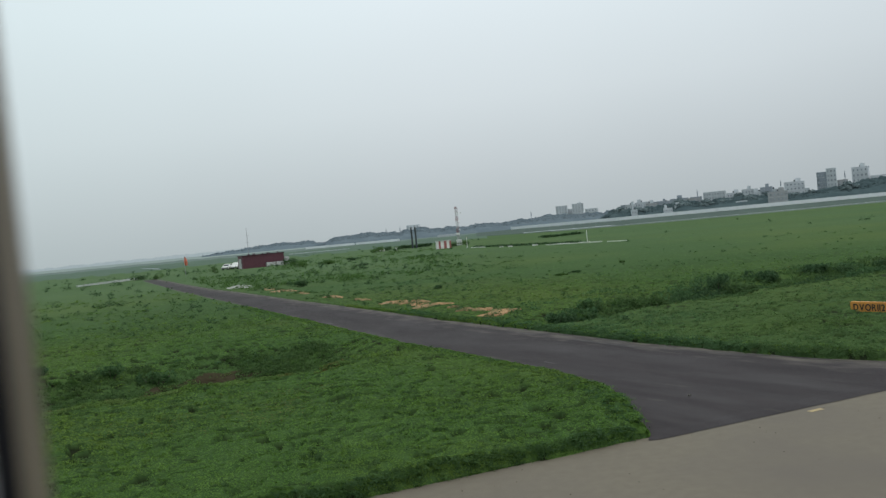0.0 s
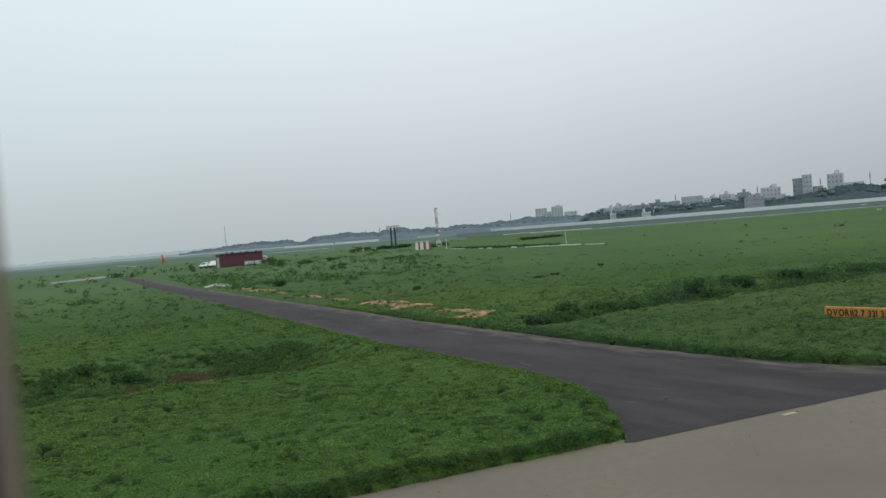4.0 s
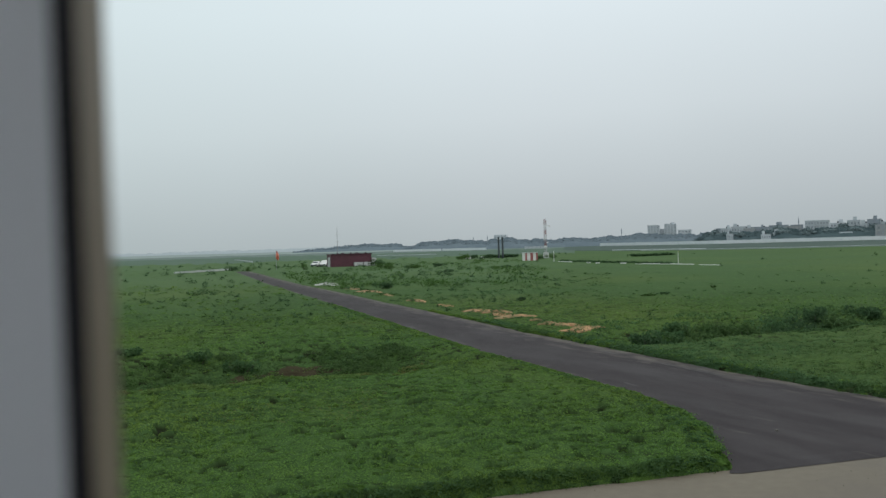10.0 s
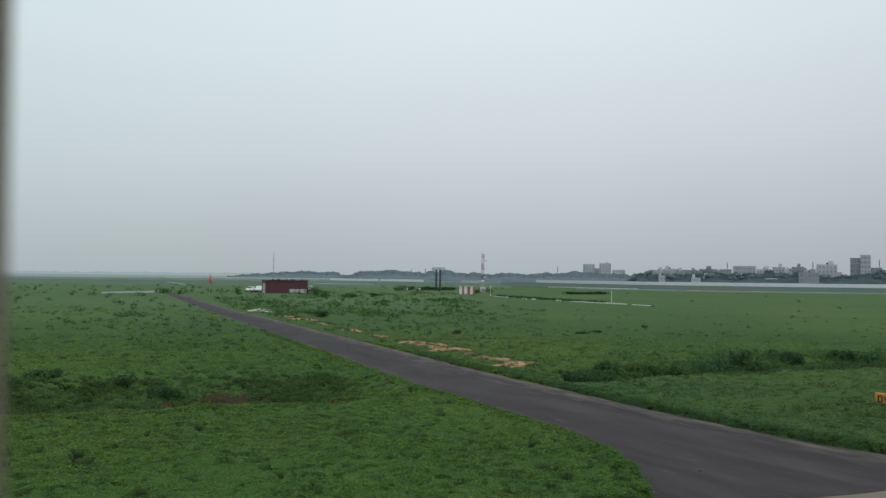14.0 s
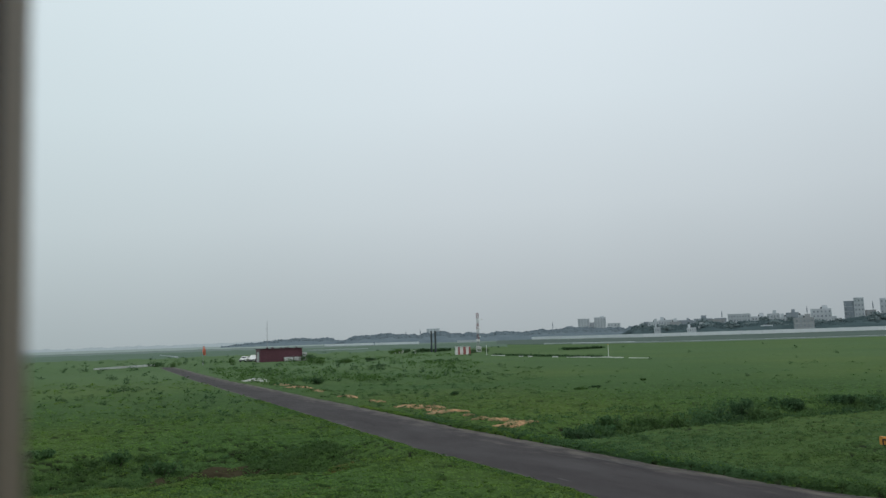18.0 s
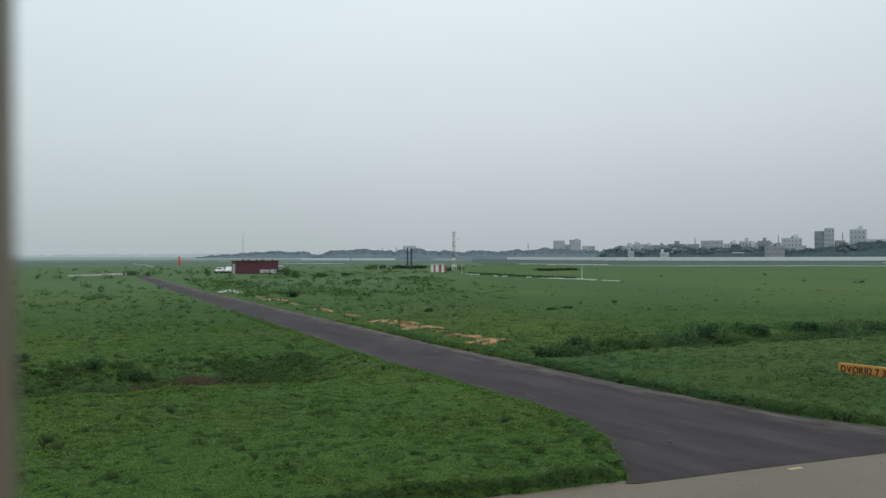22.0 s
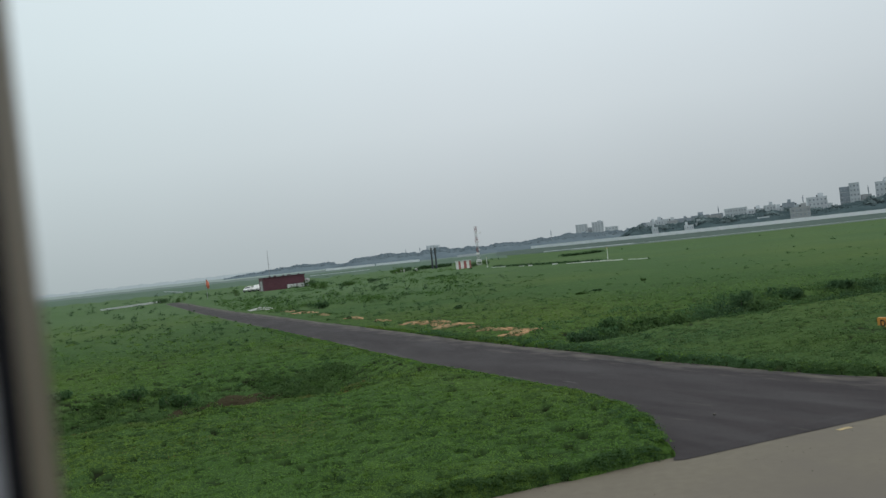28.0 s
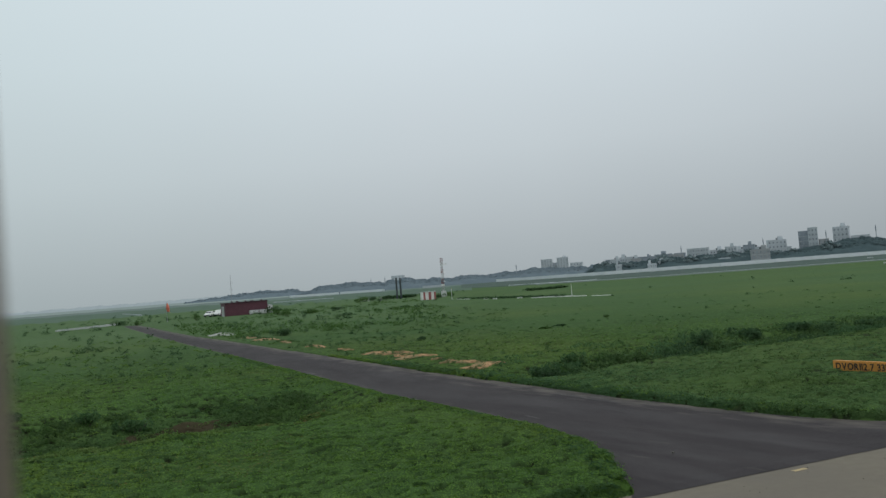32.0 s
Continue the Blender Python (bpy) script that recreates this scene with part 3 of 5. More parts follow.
def blob(name, cx, cy, lx, ly, turn, height, material, label, category, seed, sink=0.03, kind=""):
    """A low irregular heap or bare patch that follows the ground."""
    r = random.Random(seed)
    k, rings = 40, 7
    ph = [r.uniform(0, 6.3) for _ in range(5)]
    vs = [(cx, cy, float(land(cx, cy)) + height)]
    ct, st = math.cos(radians(turn)), math.sin(radians(turn))
    for j in range(1, rings + 1):
        for i in range(k):
            a = 2 * math.pi * i / k
            w = 1 + 0.22 * math.sin(2 * a + ph[0]) + 0.2 * math.sin(3 * a + ph[1]) + 0.14 * math.sin(5 * a + ph[2]) + 0.1 * math.sin(9 * a + ph[3])
            q = j / rings * w
            x, y = lx * q * math.cos(a), ly * q * math.sin(a)
            px, py = cx + x * ct - y * st, cy + x * st + y * ct
            h = (1 - (j / rings) ** 2) * height * r.uniform(0.6, 1.2)
            vs.append((px, py, float(land(px, py)) + h + (0.035 if j < rings else -sink)))
    bm = bmesh.new()
    bv = [bm.verts.new(v) for v in vs]
    for i in range(k):
        bm.faces.new((bv[0], bv[1 + i], bv[1 + (i + 1) % k]))
        for j in range(rings - 1):
            a, b = 1 + j * k + i, 1 + j * k + (i + 1) % k
            bm.faces.new((bv[a], bv[a + k], bv[b + k], bv[b]))
    bmesh.ops.recalc_face_normals(bm, faces=bm.faces)
    return tagged(part(name, bm, material), label, category, kind=kind)


SANDY = "bare patch of orange sandy soil in the grass beside the road"
PATCHES = ((-3.4, 51.2, 1.2, 0.50, -35), (-2.0, 49.6, 0.8, 0.35, -30), (-1.1, 46.4, 1.0, 0.50, -30), (-1.9, 48.2, 0.5, 0.25, -40), (2.6, 39.3, 0.85, 0.42, 5), (1.8, 40.9, 0.6, 0.28, -40), (2.0, 38.6, 0.5, 0.2, -20), (0.9, 41.9, 0.5, 0.25, -50), (0.3, 43.9, 0.5, 0.2, -50),
           (-6.0, 56.5, 0.7, 0.25, -50), (-8.7, 62.0, 1.2, 0.3, -55), (-12.5, 70.5, 1.2, 0.35, -58), (-15.5, 77.5, 2.2, 0.6, -62), (-18.6, 84, 1.6, 0.6, -60))
for i, (x, y, lx, ly, t) in enumerate(PATCHES):
    blob("sand_patch", x, y, lx * 1.15, ly * 1.2, t, 0.09, SAND, SANDY, "bare soil", 50 + i)
blob("rubble_heap", -23.6, 93.5, 1.75, 0.65, -25, 0.28, RUBBLE, "low heap of white rubble at the roadside", "rubble", 71)
blob("ditch_bed", -9.9, 31.5, 1.9, 0.8, 27, 0.03, SOIL, "wet brown soil at the bottom of the ditch", "soil", 72)
blob("ditch_bed", -8.4, 31.7, 1.1, 0.7, 15, 0.03, SOIL, "wet brown soil at the bottom of the ditch", "soil", 76)
rw = random.Random(12)
WORN = []
for i in range(34):
    y = rw.choice((rw.uniform(20.2, 30), rw.uniform(22, 36), rw.uniform(24, 46)))
    side = rw.random() < 0.65 or y < 22
    ys_, xs_ = (ROAD_RY, ROAD_R) if side else (ROAD_Y, ROAD_L)
    x, x2 = float(np.interp(y, ys_, xs_)), float(np.interp(y + 0.5, ys_, xs_))
    inset = rw.choice((0.15, 0.25, 0.45, 0.9)) * (-1 if side else 1)
    WORN.append((x + inset, y, rw.uniform(0.3, 1.1), rw.uniform(0.03, 0.08), math.degrees(math.atan2(0.5, x2 - x))))
for i, (x, y, lx, ly, t) in enumerate(WORN):
    k = blob("worn_patch", x, y, lx, ly, t, 0.0, ASPHALT_WORN, "pale worn streak in the asphalt road", "worn patch", 90 + i, sink=-0.03)
    for v in k.data.vertices:
        xl, xr = np.interp(v.co.y, ROAD_Y, ROAD_L), np.interp(v.co.y, ROAD_RY, ROAD_R)
        v.co.z = 0.0 + 0.05 * math.sin(math.pi * min(max((v.co.x - xl) / (xr - xl), 0), 1)) * min(1.0, (v.co.y - 14.9) / 10) - 0.006 + 0.002 * (i % 4)

# grit lying on the concrete
rg = np.random.default_rng(31)
gu, gn = rg.uniform(-14, 26, 420), EDGE_N - rg.uniform(0.15, 9.0, 420)
gx, gy, gs = gu * U.x + gn * N.x, gu * U.y + gn * N.y, rg.uniform(0.006, 0.022, 420)
ga = rg.uniform(0, 6.3, 420)
corner = [(math.cos(k * 1.571), math.sin(k * 1.571)) for k in range(4)]
gv = [(gx[i] + gs[i] * (c * math.cos(ga[i]) - 0.6 * s * math.sin(ga[i])), gy[i] + gs[i] * (c * math.sin(ga[i]) + 0.6 * s * math.cos(ga[i])), 0.002) for i in range(420) for c, s in corner]
gv += [(gx[i], gy[i], 0.002 + 0.7 * gs[i]) for i in range(420)]
gf = [(4 * i + k, 4 * i + (k + 1) % 4, 1680 + i) for i in range(420) for k in range(4)]
tagged(raw("grit", gv, gf, SOIL), "dark bits of soil and grit on the concrete", "grit", kind="stuff")

# short painted dash on the taxiway's edge
dash = box(0, 0, 0.0035, 0.34, 0.11, 0.005)
tagged(part("painted_mark", dash, FADED), "short faded yellow paint dash on the concrete edge", "road marking").matrix_basis = pose(7.2, 16.22, 0, 0, 0, 21)

scrap = box(0, 0, 0.02, 0.075, 0.055, 0.035, 0.01)
tagged(part("stone", scrap, JOINT), "small pale stone lying on the asphalt", "stone").matrix_basis = pose(5.32, 18.42, 0.02, 0, 0, 30)

# ---- signs beside the taxiway ----


def letters(text, size, material, parent, m, width, gap=0.11):
    """Each character a mesh of its own, set side by side and centred over that width."""
    made, pen = [], 0.0
    for ch in text:
        if ch == " ":
            pen += size * 0.30
            continue
        cu = bpy.data.curves.new("letter", 'FONT')
        cu.body, cu.size, cu.align_y, cu.extrude, cu.offset = ch, size, 'CENTER', 0.004, 0.008
        tmp = bpy.data.objects.new("letter", cu)
        scene.collection.objects.link(tmp)
        bpy.context.view_layer.update()
        me = bpy.data.meshes.new_from_object(tmp.evaluated_get(bpy.context.evaluated_depsgraph_get()))
        bpy.data.objects.remove(tmp)
        me.materials.clear()
        me.materials.append(material)
        xs = [v.co.x for v in me.vertices]
        made.append((me, pen - min(xs)))
        pen += max(xs) - min(xs) + size * gap
    for me, x in made:
        ob = new("letter", me)
        ob.parent = parent
        ob.matrix_basis = m @ Matrix.Diagonal((width / pen, 1, 1, 1)) @ Matrix.Translation((x - pen / 2, 0, 0))


def airfield_sign(x, y, z, turn, w, h, text, face, ink, border, size, fill, label):
    s = thing("airfield_sign", pose(x, y, z, 0, 0, turn), label, "sign", "signs beside the taxiway")
    part("panel", box(0, 0, h / 2 + 0.10, w, 0.16, h, 0.02), face, s)
    if border:
        for nm, bx, bz, bw, bh in (("border", 0, h + 0.085, w, 0.035), ("border", 0, 0.115, w, 0.035), ("border", -w / 2 + 0.018, h / 2 + 0.1, 0.035, h), ("border", w / 2 - 0.018, h / 2 + 0.1, 0.035, h)):
            part(nm, box(bx, -0.084, bz, bw, 0.012, bh), WHITE, s, "white painted border")
    letters(text, size, ink, s, pose(-0.015 * w, -0.086, h / 2 + 0.10, 90), w * fill)
    for fx in (-w * 0.38, 0, w * 0.38):
        part("leg", tube((fx, 0, -0.25), (fx, 0, 0.11), 0.03), STEEL, s)
    return s


sx, sy = 15.35, 28.2
airfield_sign(sx, sy, -0.14, -55.5, 2.62, 0.42, "DVOR112.7 331 33°", ORANGE, BLACK, False, 0.33, 0.88, "long low orange airfield sign with black lettering")
airfield_sign(16.74, 25.67, 0.02, -55.5, 1.45, 0.62, "N2", BLACK, YELLOW, True, 0.52, 0.55, "black airfield sign with yellow lettering and white border")

# ---- maroon shed with cars, windsock and antenna ----
shed = thing("maroon_shed", pose(*polar(-13.98, 190.5), -0.05, 0, 0, 25), "long low maroon sheet-metal shed standing in the grass", "shed")
SW, SD, SH = 9.7, 5.2, 3.05
part("wall", box(SW / 2, 0.06, SH / 2, SW, 0.12, SH), MAROON, shed)
part("wall", box(SW / 2, SD - 0.06, SH / 2, SW, 0.12, SH), MAROON, shed)
part("wall", box(0.06, SD / 2, SH / 2, 0.12, SD - 0.24, SH), MAROON, shed)
part("wall", box(SW - 0.06, SD / 2, SH / 2, 0.12, SD - 0.24, SH), MAROON, shed)
for i in range(24):
    part("rib", box(0.2 + i * 0.4, -0.02, SH / 2, 0.09, 0.04, SH - 0.1), MAROON, shed)
part("roof", box(SW / 2, SD / 2, SH + 0.07, SW + 0.35, SD + 0.35, 0.14, 0.02), MAROON_DARK, shed)
door = part("end_door", box(-0.03, 2.6, 1.2, 0.06, 2.6, 2.4), OFFWHITE, shed, "pale grey end door")
part("handle", box(-0.09, 3.6, 1.1, 0.06, 0.08, 0.2), DARK_STEEL, door)
for i, x in enumerate((1.8, 3.1, 3.7, 5.0, 6.4, 7.2, 8.6)):
    part("roof_vent", box(x, 1.2 + (i % 3) * 1.2, SH + 0.28, 0.28, 0.28, 0.30, 0.03), MAROON_DARK, shed)
white_tank = thing("water_tank", shed.matrix_basis @ pose(10.5, 1.4, 0.05), "pale upright box tank beside the maroon shed", "tank")
part("body", box(0, 0, 0.95, 1.1, 1.6, 1.9, 0.06), OFFWHITE, white_tank)
part("lid", box(0, 0, 1.95, 0.7, 0.9, 0.12, 0.02), OFFWHITE, white_tank)
for x, y, l in ((6.3, -0.8, 2.0), (8.4, -0.8, 1.6)):
    pallet = thing("storage_crate", shed.matrix_basis @ pose(x, y, 0.05), "low pale crate in front of the maroon shed", "crate", "crates by the shed")
    part("body", box(0, 0, 0.62, l, 0.9, 0.9, 0.03), OFFWHITE, pallet)
    for k in (-1, 1):
        part("runner", box(k * l * 0.35, 0, 0.09, 0.12, 0.9, 0.18), DARK_STEEL, pallet)
aerial = thing("whip_antenna", shed.matrix_basis @ pose(2.2, 3.0, SH + 0.13), "thin grey antenna mast on the shed roof", "antenna")
part("pole", tube((0, 0, 0), (0, 0, 6.4), 0.06, 0.035), STEEL, aerial)
part("base", box(0, 0, 0.12, 0.4, 0.4, 0.22), STEEL, aerial)
for z in (3.0, 4.6):
    part("dipole", tube((-0.45, 0, z), (0.45, 0, z), 0.02), STEEL, aerial)


def white_car(m, height):
    c = thing("parked_car", m, "white car parked beside the maroon shed", "car", "cars beside the shed")
    bm = bmesh.new()
    prof = ((-2.1, 0.35), (-2.15, 0.75), (-1.4, 0.92), (-0.8, height), (1.1, height), (1.85, 0.95), (2.1, 0.85), (2.1, 0.35))
    a = [bm.verts.new((x, -0.85 + (0.16 if z > 1 else 0), z)) for x, z in prof]
    b = [bm.verts.new((x, 0.85 - (0.16 if z > 1 else 0), z)) for x, z in prof]
    bm.faces.new(a[::-1])
    bm.faces.new(b)
    for i in range(len(prof)):
        bm.faces.new((a[i], a[(i + 1) % len(prof)], b[(i + 1) % len(prof)], b[i]))
    bmesh.ops.recalc_face_normals(bm, faces=bm.faces)
    bmesh.ops.bevel(bm, geom=bm.edges[:], offset=0.05, segments=2, affect='EDGES')
    part("body", bm, WHITE, c)
    part("windscreen", box(0, 0, 0, 0.03, 1.25, 0.5), GLASS_DARK, c).matrix_basis = pose(-1.13, 0, 1.15, 0, 50, 0)
    part("rear_window", box(0, 0, 0, 0.03, 1.2, 0.42), GLASS_DARK, c).matrix_basis = pose(1.5, 0, 1.18, 0, -52, 0)
    for s in (-1, 1):
        part("side_window", box(0.1, s * 0.775, 1.16, 1.7, 0.03, 0.36), GLASS_DARK, c)
        part("headlight", box(-2.13, s * 0.62, 0.68, 0.06, 0.3, 0.14), STEEL, c)
        for x in (-1.35, 1.3):
            w = part("wheel", tube((x, s * 0.70, 0.31), (x, s * 0.88, 0.31), 0.31, seg=16), RUBBER, c)
            part("rim", tube((x, s * 0.87, 0.31), (x, s * 0.90, 0.31), 0.18, seg=12), STEEL, w)
    part("bumper", box(-2.16, 0, 0.45, 0.1, 1.6, 0.16, 0.03), DARK_STEEL, c)
    return c


white_car(pose(-49.9, 195.2, 0.02, 0, 0, 78), 1.62)
white_car(pose(-51.9, 194.5, 0.02, 0, 0, 80), 1.42)

ws = thing("windsock", pose(-57.0, 178.0, 0.0), "limp orange windsock hanging on a short white post", "windsock")
part("post", tube((0, 0, -0.2), (0, 0, 4.25), 0.06, 0.04), STEEL, ws)
bm = bmesh.new()
prev = None
for i, (z, rx) in enumerate(((4.15, 0.06), (3.85, 0.16), (3.4, 0.30), (3.0, 0.36), (2.6, 0.32), (2.35, 0.26), (2.2, 0.18))):
    ring = [bm.verts.new((0.16 + 0.04 * i + rx * math.cos(a) * (1 + 0.15 * math.sin(3 * a + i)), rx * math.sin(a) * 0.8, z)) for a in [k * math.pi / 6 for k in range(12)]]
    if prev:
        for k in range(12):
            bm.faces.new((prev[k], prev[(k + 1) % 12], ring[(k + 1) % 12], ring[k]))
    prev = ring
bmesh.ops.solidify(bm, geom=bm.faces[:], thickness=0.02)
part("sock", bm, WINDSOCK, ws, "bright orange cloth sock")
part("hoop", tube((0, 0, 4.15), (0.4, 0, 4.15), 0.03), STEEL, ws)

# low white wall and kerbs
for name, pts, h, w, lab in (("low_wall", ((-74.6, 163.6), (-70.6, 185.5)), 0.42, 0.35, "low whitewashed wall along the far end of the road"),):
    p, q = Vector((*pts[0], 0)), Vector((*pts[1], 0))
    d = q - p
    wobj = thing(name, Matrix.Translation(p) @ pose(0, 0, 0, 0, 0, math.degrees(math.atan2(d.y, d.x))), lab, "wall")
    k = 9
    for i in range(k):
        part("block", box(d.length * (i + 0.5) / k, 0, h / 2 - 0.05 + 0.03 * (i % 2), d.length / k - 0.05, w, h + 0.1, 0.03), OFFWHITE, wobj)
KERB = [(6.6, 184.5), (9.2, 177.5), (12.5, 168.0), (15.8, 157.0), (19.0, 148.3), (22.6, 143.8), (25.6, 140.2), (29.9, 131.5)]
kerb = thing("drain_kerb", Matrix.Identity(4), "broken pale concrete drain kerb lying in the grass", "kerb")
for (x0, y0), (x1, y1), show in zip(KERB, KERB[1:], (1, 0.35, 0.3, 0.45, 1, 1, 0.8)):
    p, q = Vector((x0, y0, 0)), Vector((x1, y1, 0))
    k = max(2, int((q - p).length / 1.6))
    for i in range(k):
        if random.random() > show:
            continue
        c = p.lerp(q, (i + 0.5) / k)
        kb = part("kerb_stone", box(0, 0, 0.0, (q - p).length / k * 0.96, 0.35, 0.24, 0.03), WHITE, kerb)
        kb.matrix_basis = Matrix.Translation((c.x, c.y, float(land(c.x, c.y)))) @ pose(0, 0, random.uniform(-0.05, 0.08), 0, 0, math.degrees(math.atan2(y1 - y0, x1 - x0)) + random.uniform(-2, 2))
for x, y, h in ((25.2, 140.6, 2.25), (5.7, 188.0, 2.4)):
    mp = thing("marker_post", pose(x, y, 0), "slim white marker post standing in the grass", "post", "marker posts in the field")
    part("shaft", tube((0, 0, -0.2), (0, 0, h), 0.055, 0.045), WHITE, mp)
    part("cap", tube((0, 0, h), (0, 0, h + 0.08), 0.08, 0.04), ORANGE, mp)
    part("base", box(0, 0, 0.08, 0.45, 0.45, 0.24, 0.02), OFFWHITE, mp)

# ---- striped equipment shelter, lattice mast, twin poles ----
shel = thing("equipment_shelter", pose(-1.4, 202.0, 0, 0, 0, 8), "small equipment shelter painted in red and white stripes", "shelter")
bands = ((0.0, 0.45, WHITE), (0.45, 0.95, RED), (0.95, 1.75, WHITE), (1.75, 2.45, RED), (2.45, 3.15, WHITE), (3.15, 3.6, RED))
for a, b, mt in bands:
    part("panel", box((a + b) / 2, 1.2, 0.98, b - a, 2.4, 2.0), mt, shel, "red painted panel" if mt is RED else "white painted panel")
part("roof", box(1.8, 1.2, 2.04, 3.8, 2.6, 0.12, 0.02), OFFWHITE, shel)
part("plinth", box(1.8, 1.2, -0.06, 3.9, 2.7, 0.2), OFFWHITE, shel)
dr = part("door", box(1.35, -0.02, 0.95, 0.7, 0.04, 1.7), WHITE, shel)
part("handle", box(1.6, -0.06, 0.95, 0.04, 0.05, 0.14), DARK_STEEL, dr)

mast = thing("lattice_mast", pose(4.85, 237.0, 0), "tall lattice antenna mast painted in red and white bands", "mast")
MH, MW = 11.2, 0.42
for a in range(3):
    t0 = radians(90 + 120 * a)
    for k in range(7):
        part("leg_section", tube((MW * math.cos(t0), MW * math.sin(t0), MH * k / 7), (MW * math.cos(t0), MW * math.sin(t0), MH * (k + 1) / 7), 0.045, seg=6), MAST_RED if k % 2 == 0 and k > 0 else MAST_WHITE, mast)
for k in range(20):
    coat = MAST_RED if (k * 7 // 20) % 2 == 0 and k > 2 else MAST_WHITE
    z0, z1 = MH * k / 20, MH * (k + 1) / 20
    for a in range(3):
        t0, t1 = radians(90 + 120 * a), radians(210 + 120 * a)
        for name, za in (("diagonal_brace", z0), ("cross_brace", z1)):
            part(name, tube((MW * math.cos(t0), MW * math.sin(t0), za), (MW * math.cos(t1), MW * math.sin(t1), z1), 0.03, seg=5), coat, mast)
for z, l in ((4.4, 0.7), (7.0, 0.8), (9.3, 1.3)):
    ar = part("antenna_arm", tube((0.2, -0.3, z), (l, -0.3, z), 0.06), WHITE, mast)
    part("reflector", box(l, -0.3, z, 0.12, 0.5, 0.5, 0.03), WHITE, ar)
part("panel", box(0, -0.45, 3.3, 1.0, 0.12, 0.55), WHITE, mast)
cab = thing("equipment_cabinet", pose(4.9, 235.2, 0), "white equipment cabinet at the foot of the mast", "cabinet")
part("body", box(0, 0, 0.85, 1.5, 0.9, 1.5, 0.03), WHITE, cab)
part("plinth", box(0, 0, 0.05, 1.6, 1.0, 0.2), OFFWHITE, cab)
part("door", box(0, -0.47, 0.85, 1.2, 0.04, 1.3), OFFWHITE, cab)

for az in (-2.12, -1.84):
    x, y = polar(az, 252)
    pl = thing("dark_pole", pose(x, y, 0), "thick dark steel pole rising from a low hedge", "pole", "twin dark poles")
    part("shaft", tube((0, 0, -0.2), (0, 0, 6.4), 0.30, 0.27, seg=12), DARK_STEEL, pl)
    part("cap", tube((0, 0, 6.4), (0, 0, 6.55), 0.34, 0.32, seg=12), DARK_STEEL, pl)
    part("band", tube((0, 0, 5.0), (0, 0, 5.2), 0.34, seg=12), DARK_STEEL, pl)
for i, (az, d) in enumerate(((-4.75, 246), (-4.2, 243), (-4.4, 249), (-3.3, 238))):
    x, y = polar(az, d)
    bx = thing("field_box", pose(x, y, 0, 0, 0, 10 * i), "small pale equipment box among weeds", "box", "field boxes")
    part("body", box(0, 0, 0.55, 0.7, 0.5, 0.7, 0.02), WHITE, bx)
    part("stand", box(0, 0, 0.08, 0.3, 0.3, 0.5), STEEL, bx)

# ---- far boundary wall, strips ----
WALL = [(63.8, 737.0), (88, 668), (131, 590), (205, 556), (302, 545), (364, 540), (470, 520), (620, 480)]
bwall = tagged(new("wall_boundary"), "long pale concrete boundary wall across the airfield", "wall", kind="structure")
for (x0, y0), (x1, y1) in zip(WALL, WALL[1:]):
    p, q = Vector((x0, y0, 0)), Vector((x1, y1, 0))
    k = int((q - p).length / 12)
    for i in range(k):
        a = p.lerp(q, (i + 0.5) / k)
        seg = part("wall_panel", box(0, 0, 1.2, (q - p).length / k - 0.05, 0.3, 2.9 + 0.5 * min(1.0, a.x / 350)), WALLPALE, bwall)
        seg.matrix_basis = Matrix.Translation(a) @ pose(0, 0, 0, 0, 0, math.degrees(math.atan2(y1 - y0, x1 - x0)))
left_wall = tagged(new("wall_far"), "far pale boundary wall beyond the field", "wall", kind="structure")
for az0, d0, az1, d1 in ((-9.6, 730, -6.2, 690), (-6.1, 690, -3.0, 640), (-0.3, 640, 1.1, 640)):
    p, q = Vector((*polar(az0, d0), 0)), Vector((*polar(az1, d1), 0))
    k = 5
    for i in range(k):
        seg = part("wall_panel", box(0, 0, 0.9, (q - p).length / k - 0.2, 0.3, 2.2), WALLHAZE if az0 > -1 else WALLPALE, left_wall)
        seg.matrix_basis = Matrix.Translation(p.lerp(q, (i + 0.5) / k)) @ pose(0, 0, 0, 0, 0, math.degrees(math.atan2((q - p).y, (q - p).x)))


def strip(name, pts, w, material, label, category, z=0.40):
    bm = bmesh.new()
    prev = None
    for x, y in pts:
        d = Vector((x, y, 0)).normalized()
        c = [bm.verts.new((x - d.x * w / 2, y - d.y * w / 2, z)), bm.verts.new((x + d.x * w / 2, y + d.y * w / 2, z)),
             bm.verts.new((x + d.x * w / 2, y + d.y * w / 2, z - 0.6)), bm.verts.new((x - d.x * w / 2, y - d.y * w / 2, z - 0.6))]
        if prev:
            for k in range(4):
                bm.faces.new((prev[k], prev[(k + 1) % 4], c[(k + 1) % 4], c[k]))
        prev = c
    bmesh.ops.recalc_face_normals(bm, faces=bm.faces)
    return tagged(part(name, bm, material), label, category, kind="structure")


strip("runway_strip", RUNWAY, 5, WATER, "distant pale runway strip across the grass", "runway")
strip("water_pool", ((37, 366), (48, 352), (60, 338), (70, 330)), 13, WATER, "shallow pool of standing rain water", "water", 0.44)
strip("far_strip", ((-148, 395), (-125, 345), (-106, 302)), 9, WATER, "distant pale paved strip", "pavement", 0.42)
strip("far_taxiway", ((-76, 400), (-58, 396), (-46, 398)), 10, WATER, "distant pale taxiway beyond the field", "pavement", 0.42)

